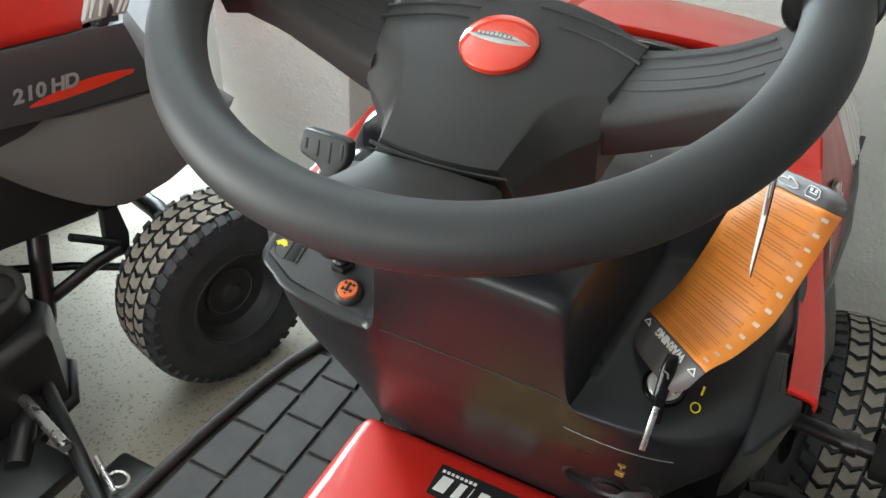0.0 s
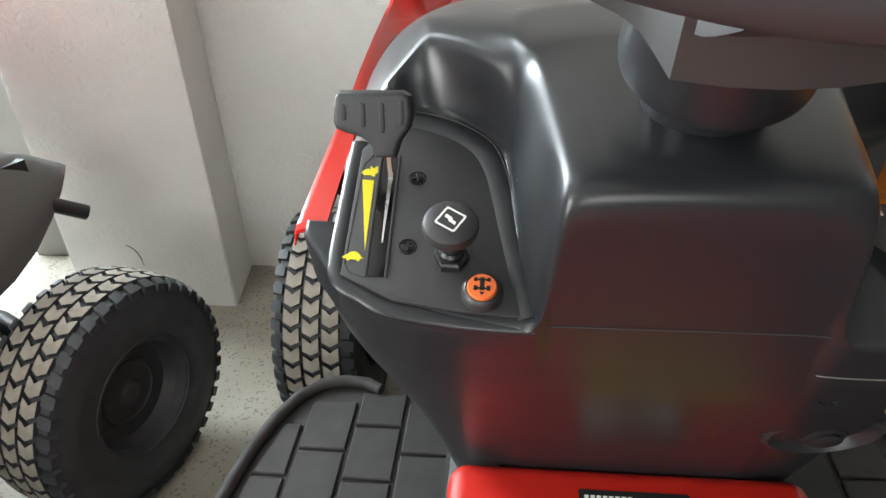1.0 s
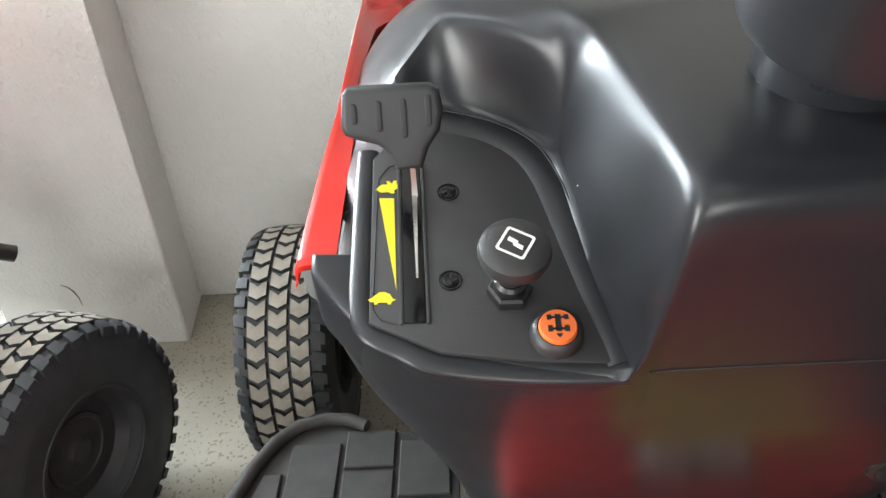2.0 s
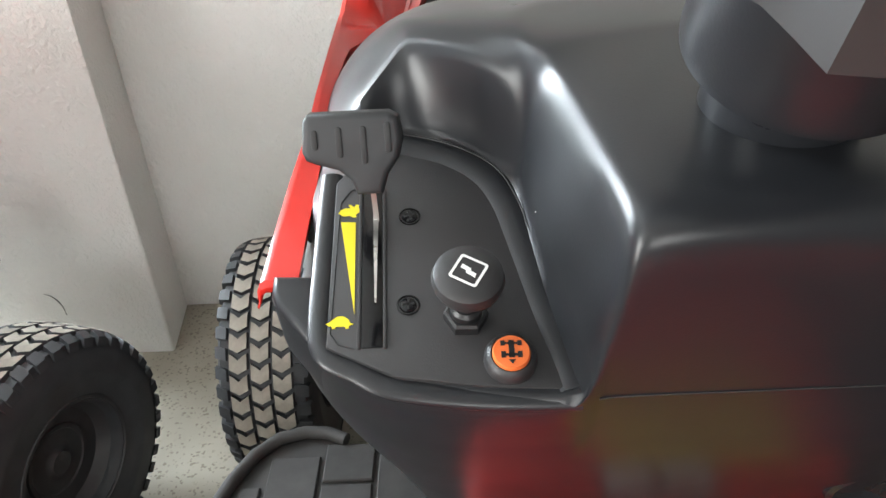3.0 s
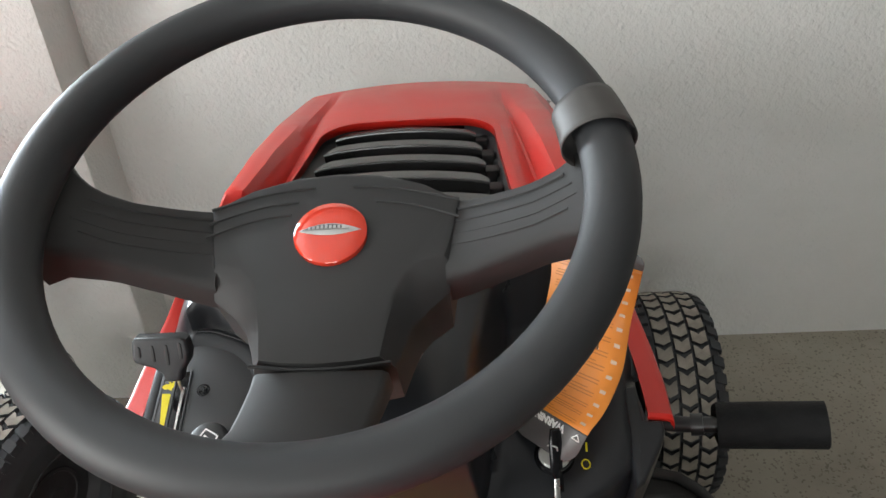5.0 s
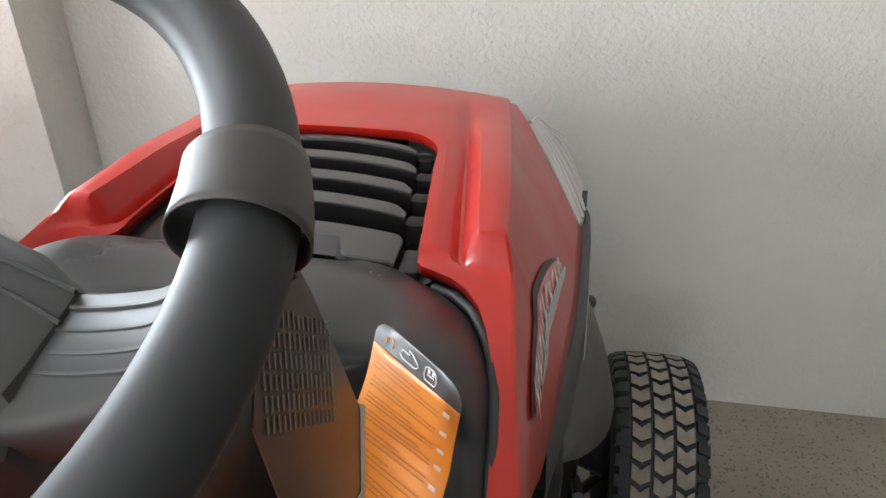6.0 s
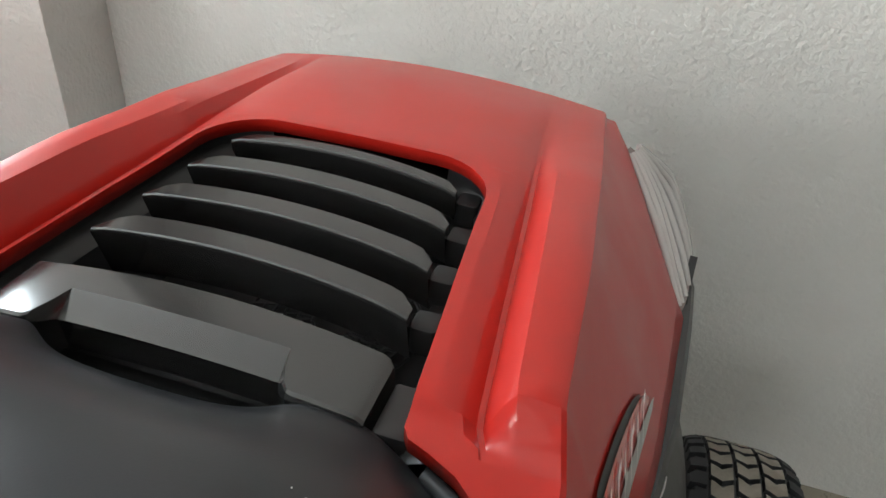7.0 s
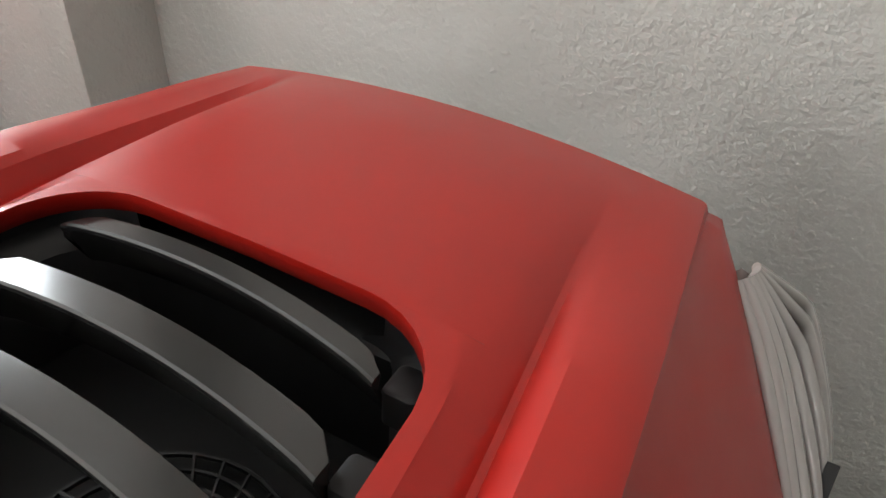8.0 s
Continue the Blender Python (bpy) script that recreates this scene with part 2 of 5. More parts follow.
pilaster = structure("pilaster", pilaster_block(), PLASTER, "white plastered pilaster beside a bright doorway", "pilaster")
mark = part("scuff_mark", tube([(-1.006, 1.4946, .170), (-.992, 1.4946, .164), (-.982, 1.4946, .152), (-.976, 1.4946, .136), (-.974, 1.4946, .112)], [.0005, .0011, .0015, .0013, .0005], 8), GREY, pilaster, "dark curved scuff in the plaster")
structure("pilaster_corner", box(1.125, 1.5, 1.64, WALL_Y, 0, 2.7, 0.006), PLASTER, "shallow white plastered pilaster on the back wall", "pilaster")
structure("wall_right", box(2.4, 2.6, -2.8, 1.885, 0, 2.7), DIMWALL, "plain unseen side wall, coloured dark to dim bounce and reflections", "wall")
# Unseen left wall, its opening assumed for the added fill light
structure("wall_left_front", box(-3.4, -3.2, -2.8, -2.5, 0, 2.7), DIMWALL, "unseen wall beside the assumed opening, coloured dark to dim reflections", "wall")
structure("wall_left_back", box(-3.4, -3.2, -0.6, 2.2, 0, 2.7), DIMWALL, "unseen wall beside the assumed opening, coloured dark to dim reflections", "wall")
structure("wall_left_lintel", box(-3.4, -3.2, -2.5, -0.6, 2.3, 2.7), DIMWALL, "unseen lintel over the assumed opening, coloured dark to dim reflections", "wall")
structure("wall_beside_door", box(-3.2, -2.5, WALL_Y, WALL_Y + 0.2, 0, 2.7), PLASTER, "white plastered wall beside the doorway", "wall")
# The post's grey carries the backlit shade at the doorway's edge
structure("door_frame", box(-1.40, -1.305, WALL_Y + 0.02, WALL_Y + 0.14, 0, 2.25, 0.004), JAMBGREY, "grey door frame post, coloured dark for its backlit face", "door frame")
structure("lintel", box(-2.5, -1.16, WALL_Y, WALL_Y + 0.2, 2.25, 2.7), PLASTER, "white plastered lintel over the doorway", "wall")
structure("wall_front_sill", box(-3.2, 2.4, -2.8, -2.6, 0, 1.3), DIMWALL, "plain unseen wall under the window, coloured dark to dim reflections", "wall")
structure("wall_front_left", box(-3.2, -0.9, -2.8, -2.6, 1.3, 2.7), DIMWALL, "plain unseen wall beside the window, coloured dark to dim reflections", "wall")
structure("wall_front_right", box(0.5, 2.4, -2.8, -2.6, 1.3, 2.7), DIMWALL, "plain unseen wall beside the window, coloured dark to dim reflections", "wall")
structure("wall_front_lintel", box(-0.9, 0.5, -2.8, -2.6, 2.2, 2.7), DIMWALL, "plain unseen wall over the window, coloured dark to dim reflections", "wall")
structure("ceiling", box(-3.4, 2.6, -2.8, 2.2, 2.7, 2.85), PLASTER, "plain white ceiling", "ceiling")
PAVING = vary(mat("pale_concrete_yard", (0.4, 0.39, 0.36), 0.85), 1.5, (0.34, 0.33, 0.31), (0.45, 0.44, 0.41))
structure("ground", box(-300, 300, -300, 300, -0.2, -0.125), PAVING, "pale concrete yard outside", "ground")

# ---- the mower ----
SHIFT = -0.018                      # the hood sits a little off the axis of the steering column


def off(y):
    return SHIFT * max(0.0, min(1.0, (y - 0.55) / 0.22))


INNER = [(0.485, 0.203), (0.53, 0.2025), (0.57, 0.2028), (0.60, 0.203), (0.65, 0.205), (0.70, 0.199), (0.73, 0.191), (0.748, 0.181), (0.760, 0.168), (0.768, 0.152), (0.774, 0.137), (0.90, 0.126), (0.98, 0.119)]
BASE = [(0.485, 0.863), (0.54, 0.867), (0.62, 0.872), (0.70, 0.877), (0.77, 0.886), (0.90, 0.890), (1.05, 0.890), (1.167, 0.886), (1.21, 0.882), (1.235, 0.876)]
CREASE_X = [(0.485, 0.2215), (0.54, 0.222), (0.70, 0.220), (0.77, 0.219), (0.80, 0.210), (0.915, 0.205), (1.10, 0.191), (1.232, 0.178)]
CREASE_Z = [(0.485, 0.860), (0.54, 0.864), (0.62, 0.870), (0.70, 0.878), (0.772, 0.889), (0.797, 0.909), (0.915, 0.909), (1.05, 0.896), (1.12, 0.885), (1.19, 0.877), (1.235, 0.870)]
GROOVE = [(0.485, 0.206), (0.60, 0.213), (0.70, 0.208), (0.74, 0.200), (0.765, 0.182), (0.80, 0.170), (1.00, 0.150), (1.167, 0.132), (1.232, 0.126)]
LOW_X = [(0.485, 0.2235), (0.56, 0.2255), (0.64, 0.240), (0.77, 0.264), (0.95, 0.284), (1.12, 0.291), (1.16, 0.252), (1.20, 0.213), (1.235, 0.186)]
LOW_Z = [(0.485, 0.852), (0.53, 0.853), (0.56, 0.846), (0.60, 0.825), (0.66, 0.775), (0.77, 0.735), (0.95, 0.73), (1.12, 0.737), (1.16, 0.79), (1.20, 0.842), (1.235, 0.860)]
OPEN_END = 1.042


def inner_edge(y):
    r = 0.052
    if y > OPEN_END:
        return 0.0
    a = curve_at(INNER, y)
    t = y - (OPEN_END - r)
    return a - (r - math.sqrt(max(r * r - t * t, 0))) if t > 0 else a


# the left arm runs closer to the dashboard and climbs with it to the crest
NARROW = [(0.485, -0.0015), (0.53, 0.0015), (0.57, 0.0065), (0.61, 0.0150), (0.65, 0.0205), (0.70, 0.0260), (0.75, 0.0295), (0.772, 0.0310), (0.797, 0.0240), (0.84, 0.022), (0.88, 0.0205), (1.0, 0.010), (1.12, 0.0)]
CLIMB = [(0.485, -0.008), (0.53, -0.001), (0.57, 0.007), (0.61, 0.0170), (0.65, 0.0255), (0.70, 0.0295), (0.75, 0.0250), (0.772, 0.0230), (0.797, 0.009), (0.84, 0.007), (0.90, 0.004), (1.0, 0.0), (1.12, -0.002), (1.235, -0.002)]
NARROW_IN = [(0.485, 0.0), (0.53, 0.0005), (0.57, 0.0040), (0.60, 0.008), (0.65, 0.0135), (0.70, 0.0150), (0.748, 0.007), (0.768, 0.0)]
CLIMB_IN = [(0.485, -0.010), (0.55, 0.001), (0.60, 0.0105), (0.65, 0.0185), (0.70, 0.0215), (0.748, 0.012), (0.768, 0.006), (0.80, 0.003), (0.92, 0.0)]


def hood_row(y, s):
    """One cross-section of the painted hood, from the opening out to the lower side edge; s is 1 for the right half, -1 for the left."""
    a, g, c = inner_edge(y), curve_at(GROOVE, y), curve_at(CREASE_X, y)
    zb, zc = curve_at(BASE, y), curve_at(CREASE_Z, y)
    thin = curve_at(NARROW, y) if s < 0 else 0.0
    if s < 0:
        a, c = a - curve_at(NARROW_IN, y), c - thin
        g = lerp((a + c) / 2, g - 0.9 * thin, curve_at([(0.70, 0.0), (0.80, 1.0)], y))
        zb, zc = zb + curve_at(CLIMB_IN, y), zc + curve_at(CLIMB, y)
    amp = curve_at([(0.772, 0.0), (0.797, 1.0), (1.05, 0.9), (1.17, 0.6), (1.235, 0.0)] if s > 0 else [(0.772, 0.0), (0.797, 1.0), (1.05, 1.5), (1.2, 1.4), (1.24, 0.3)], y)
    crown = curve_at([(0.79, 0.0), (0.80, 0.006), (1.3, 0.006)], y)
    gi = max(a + 0.004, g - 0.020 * (1 if y > 0.78 else 0.3))
    lx, lz = max(curve_at(LOW_X, y) - thin - (curve_at([(0.95, 0.020), (1.05, 0.035), (1.12, 0.040), (1.16, 0.02), (1.235, 0.0)], y) if s < 0 else 0.0), c + 0.001), min(curve_at(LOW_Z, y), zc - 0.002)
    if s < 0:
        # the arm's outer side drops straight, and only a little at its tip
        free = curve_at([(0.80, 0.0), (0.96, 1.0)], y)
        lx, lz = lerp(c + 0.0015, lx, free), max(lz, zc - curve_at([(0.50, 0.010), (0.56, 0.016), (0.62, 0.045), (0.72, 0.16), (0.8, 0.3)], y))
    x0 = max(a, 0.0)
    step = curve_at([(0.772, 0.0), (0.797, 1.0)], y)
    belly = 0.006 * curve_at([(0.495, 0.0), (0.56, 0.2), (0.7, 1.0)] if s > 0 else [(0.80, 0.0), (0.96, 1.0)], y)
    pts = [(x, zb + crown * (1 - (x / 0.2) ** 2)) for x in (lerp(x0, gi, q) for q in (0, 0.2, 0.4, 0.6, 0.8))]
    pts += [(gi, zb + crown * 0.3),
           (lerp(gi, g, 0.5), zb - 0.001 * amp), (g - 0.002, zb - 0.0078 * amp), (g + 0.0015, zb - 0.0078 * amp),
           (g + 0.010, lerp(zb, zc, 0.62 * step)), (lerp(g + 0.014, c, 0.06), lerp(zb, zc + 0.001, step)), (lerp(g + 0.014, c, 0.5), lerp(lerp(zb, zc, 0.5), zc + 0.0015, step)),
           (c - 0.003, zc + 0.0005), (c, zc - 0.0012), (c + 0.002, zc - 0.006)]
    if y < 0.80:
        # the slim rear arms are plain strips
        plain = [(q, lerp(zb, zc, (q - x0) / (c - x0))) for q in (lerp(x0, c - 0.003, i / 12) for i in range(13))]
        k = curve_at([(0.755, 0.0), (0.80, 1.0)] if s < 0 else [(0.745, 0.0), (0.772, 1.0)], y)
        pts = [(lerp(p[0], q[0], k), lerp(p[1], q[1], k)) for p, q in zip(plain, pts)] + pts[13:]
    # side, slightly bellied
    for t in (0.12, 0.3, 0.5, 0.7, 0.88, 1.0):
        x = lerp(c + 0.002, lx, t) + belly * math.sin(math.pi * t)
        pts.append((x, lerp(zc - 0.006, min(lz, zc - 0.008), t)))
    # towards the nose the top melts into one arch
    w = curve_at([(1.14, 0.0), (1.232, 1.0), (1.3, 1.0)], y)
    late = w if s > 0 else curve_at([(1.17, 0.0), (1.235, 1.0), (1.3, 1.0)], y)
    pts = [(x, lerp(z, zc + (curve_at(CREASE_Z, y) + 0.0115 - zc) * (1 - (x / c) ** 2), lerp(w, late, min(1.0, x / 0.09))) if i < 13 else z) for i, (x, z) in enumerate(pts)]
    bow = 0.006 * w
    return [(s * x + off(y), y + 0.006 * w + bow * max(0.0, 1 - (x / c) ** 2), z) for x, z in pts]


def hood_shell(s, bm):
    ys = [0.490 if s > 0 else 0.499, 0.508, 0.53, 0.57, 0.61, 0.65, 0.68, 0.705, 0.73, 0.748, 0.760, 0.768, 0.7715, 0.7725, 0.779, 0.785, 0.791, 0.7965, 0.7975, 0.81, 0.84, 0.87, 0.90, 0.93, 0.955]
    ys += [OPEN_END - 0.052 + 0.052 * math.sin(radians(a)) for a in (5, 18, 30, 42, 54, 66, 78, 90)] + [OPEN_END + 0.0005, 1.052, 1.065, 1.09, 1.12, 1.15, 1.18, 1.205, 1.222, 1.235]
    rows = [hood_row(y, s) for y in ys]
    nose = rows[-1][:15]
    front = [nose]
    for dy, dz in ((0.012, -0.010), (0.022, -0.028), (0.03, -0.06), (0.034, -0.12)):
        front.append([(lerp(off(1.2), x, 1 - 0.5 * dy), y + dy, z + dz) for x, y, z in nose])
    bm = loft(rows, bm=bm)
    loft(front, bm=bm)
    # turned-down lip round the opening and along the rear arm
    lip = [[tuple(r[0]) for r in rows[:34]], [(r[0][0], r[0][1], r[0][2] - curve_at([(0.495, 0.003), (0.7, 0.006), (0.8, 0.011)], r[0][1])) for r in rows[:34]]]
    # turned-down end of the rear arm
    loft([rows[0], [(x, y - 0.002, z - 0.003) for x, y, z in rows[0]], [(x, y - 0.002, z - 0.006) for x, y, z in rows[0]]], bm=bm)
    loft(lip, bm=bm)
    return bm


def hood_parts(mower):
    bm = hood_shell(-1, hood_shell(1, bmesh.new()))
    bmesh.ops.remove_doubles(bm, verts=bm.verts, dist=2e-4)
    bmesh.ops.recalc_face_normals(bm, faces=bm.faces)
    hood = part("hood", bm, RED, mower, "glossy red painted hood", 27)
    mod(hood, "SOLIDIFY", thickness=0.003, offset=-1)
    return hood


def side_at(y, t, lift=0.0):
    """A place on the right painted flank: t from 0 at the crease to 1 at the lower edge."""
    c, zc = curve_at(CREASE_X, y), curve_at(CREASE_Z, y)
    x = lerp(c + 0.004, max(curve_at(LOW_X, y), c + 0.005), t) + 0.006 * math.sin(math.pi * t)
    return (x + off(y) + lift, y, lerp(zc - 0.010, curve_at(LOW_Z, y), t) + lift * 0.4)


def flank_patch(y0, y1, t0, t1, half, lift, n=28, taper=1.0):
    """A leaf-shaped sticker laid on the painted flank, from (y0, t0) to (y1, t1)."""
    rows = []
    for i in range(n + 1):
        u = i / n
        y, t = lerp(y0, y1, u), lerp(t0, t1, u)
        h = half * math.sqrt(max(0.0, 1 - (2 * u - 1) ** 2)) ** taper + 1e-4
        rows.append([side_at(y - 0.10 * h * k, t + h * k, lift) for k in (-1, -0.5, 0, 0.5, 1)])
    return loft(rows)


def side_parts(mower, hood):
    """Dark band with its lettering, grey lower panel, lens and bumper end, for both flanks."""
    for s in (1, -1):
        rows = []
        for y in (0.72, 0.74, 0.77, 0.88, 1.0, 1.12, 1.19, 1.235, 1.262, 1.27):
            f = 1 - max(0, (y - 1.19) / 0.08) ** 2 * 0.9
            x = curve_at([(0.56, 0.222), (0.66, 0.236), (0.77, 0.254), (0.95, 0.288), (1.12, 0.294), (1.3, 0.294)], y) * f - (curve_at([(0.77, 0.054), (0.95, 0.05), (1.12, 0.04)], y) if s < 0 else 0.0)
            top = curve_at(LOW_Z, min(y, 1.12)) - 0.003
            low = curve_at([(0.66, 0.66), (0.72, 0.62), (0.8, 0.594)], y)
            ahead = 0.095 * max(0.0, (y - 1.12) / 0.15)
            rows.append([(s * (x + d) + off(y), y + ahead * max(t, 0.0), lerp(top, low, t)) for d, t in ((-0.012, -0.03), (0.003, 0), (0.008, 0.08), (0.010, 0.4), (0.010, 0.75), (0.006, 0.95), (-0.01, 1.0))])
        part("side_band", loft(rows), SIDEGREY, mower, "dark grey plastic side band")
        rows = []
        for y in (0.85, 0.88, 0.92, 0.96, 1.0, 1.04, 1.07, 1.10, 1.13, 1.18, 1.23, 1.28, 1.32, 1.345, 1.355):
            bot = curve_at([(0.85, 0.588), (0.904, 0.539), (0.98, 0.464), (1.05, 0.421), (1.09, 0.411), (1.15, 0.416), (1.22, 0.435), (1.30, 0.474), (1.34, 0.50), (1.355, 0.515)], y)
            top = curve_at([(0.85, 0.600), (1.25, 0.596), (1.29, 0.578), (1.325, 0.55), (1.355, 0.520)], y)
            f = (1 - 0.185 * max(0, (y - 1.12) / 0.2) ** 2) * curve_at([(0.85, 0.76), (0.98, 0.87), (1.09, 1.0)], y)
            rows.append([(s * x * f + off(y), y + 0.27 * max(0.0, y - 1.13), lerp(top, bot, t)) for x, t in ((0.285, 0), (0.304, 0.03), (0.328, 0.25), (0.348, 0.5), (0.362, 0.75), (0.361, 0.94), (0.33, 1.0))])
        part("lower_panel", loft(rows), GREY, mower, "matt grey plastic lower side panel")
        # clear ribbed headlight at the corner
        rows = []
        inset = 0.0 if s > 0 else 0.036
        for i in range(25):
            t = i / 24
            p = Vector((lerp(0.203, 0.287, t) - inset, lerp(1.214, 1.122, t), lerp(0.845, 0.742, t)))
            wide = 0.002 + 0.013 * math.sin(math.pi * min(1, t * 0.9 + 0.05)) ** 0.7
            rows.append([])
            for j in range(31):
                u = j / 30
                a = radians(122) * u
                rows[-1].append((s * (p.x + wide * math.sin(a)) + off(1.2), p.y + 0.052 * min(1, 0.02 + 2.4 * t) * (1 - math.cos(a)), p.z + 0.006 * math.sin(a)))
        lamp = part("headlight", loft(rows), LAMPBACK, mower, "pale ribbed headlight with pinkish housing", 80)
        for q in range(7):
            a = radians(8 + 17.5 * q)
            pts, rad = [], []
            for i in range(19):
                t = lerp(0.06, 0.97, i / 18)
                wide = 0.002 + 0.014 * math.sin(math.pi * min(1, t * 0.9 + 0.05)) ** 0.7
                b = a + 0.10 * math.sin(4 * t + q)
                pts.append((s * (lerp(0.203, 0.287, t) - inset + wide * math.sin(b)) + off(1.2), lerp(1.214, 1.122, t) + 0.053 * min(1, 0.02 + 2.4 * t) * (1 - math.cos(b)), lerp(0.852, 0.742, t) + 0.006 * math.sin(b)))
                rad.append(0.0045 * math.sin(math.pi * lerp(0.12, 0.92, t)) ** 0.5)
            part("lens_rib", tube(pts, rad, 8), LENS, lamp, "clear rib of the lens", 80)
        if s > 0:
            part("bumper_end", loft([[(s * (0.287 + a) + off(1.2), y, z + b) for a, b in ((0, 0), (0.007, 0), (0.007, 0.014), (0, 0.014))] for y, z in ((1.10, 0.705), (1.14, 0.715), (1.165, 0.735), (1.178, 0.755))], True, True), DARKGREY, mower)
        part("bumper_tube", tube([(s * 0.25, 1.29, 0.512), (s * 0.29, 1.342, 0.480), (s * 0.312, 1.377, 0.451)], 0.0135, 14), BLACKSTEEL, mower, "black bumper tube end")
    # sticker on the right flank: dark leaf, red leaf, silver stroke and a row of plain bars
    part("sticker", flank_patch(0.650, 0.930, 0.235, 0.575, 0.125, 0.0012), DARKGREY, hood, "dark leaf-shaped brand sticker")
    part("sticker_leaf", flank_patch(0.658, 0.945, 0.275, 0.630, 0.110, 0.0018), EMBLEM, hood, "red leaf of the sticker")
    part("sticker_stroke", flank_patch(0.715, 0.956, 0.425, 0.680, 0.036, 0.0024), SILVER, hood, "silver stroke of the sticker")
    for i in range(12):
        u = (i + 0.5) / 12
        y, t = lerp(0.672, 0.928, u), lerp(0.268, 0.602, u)
        tall = 0.15 * (1 - 0.38 * u) * (1.25 if i in (0, 6) else 1.0)
        for a0, a1, k0, k1 in ((-0.0078, -0.0028, -1, 1), (-0.0028, 0.0058, -1, -0.55)) if i % 2 else ((-0.0072, -0.0022, -1, 1), (-0.0022, 0.0055, 0.05, 0.55)):
            rows = [[side_at(y + a - 0.012 * k, t + k * tall * 0.5, 0.003) for k in (k0, (k0 + k1) / 2, k1)] for a in (a0, a1)]
            part("sticker_bar", loft(rows), WHITE, hood)
    # model lettering and red flash on the dark band
    for ch, dy in (("2", -0.0), ("1", 0.019), ("0", 0.037), ("H", 0.066), ("D", 0.09)):
        y = 0.985 + dy
        x = curve_at([(0.77, 0.274), (0.95, 0.288), (1.12, 0.294)], y) + 0.0112 + off(y)
        part("letter", lettering(ch, 0.034, axes((x, y, 0.652 + 0.06 * dy), (0.05, 1, 0.05), (1, -0.05, 0.0)), 0.0004, 0.25, 0.0012), SILVER, mower, "silver model lettering")
    rows = []
    for i in range(21):
        u = i / 20
        y = lerp(1.0, 1.235, u)
        x = curve_at([(0.77, 0.274), (0.95, 0.288), (1.12, 0.294), (1.3, 0.294)], y) * (1 - max(0, (y - 1.19) / 0.08) ** 2 * 0.9) + 0.0108 + off(y)
        z = lerp(0.630, 0.648, u) + 0.006 * math.sin(math.pi * u)
        h = 0.011 * math.sin(math.pi * min(1, u * 1.15 + 0.02)) ** 0.7 if u < 0.85 else 0.011 * (1 - u) * 3.0
        rows.append([(x, y, z - h), (x, y, z + h)])
    part("flash", loft(rows), EMBLEM, mower, "red flash on the side band")


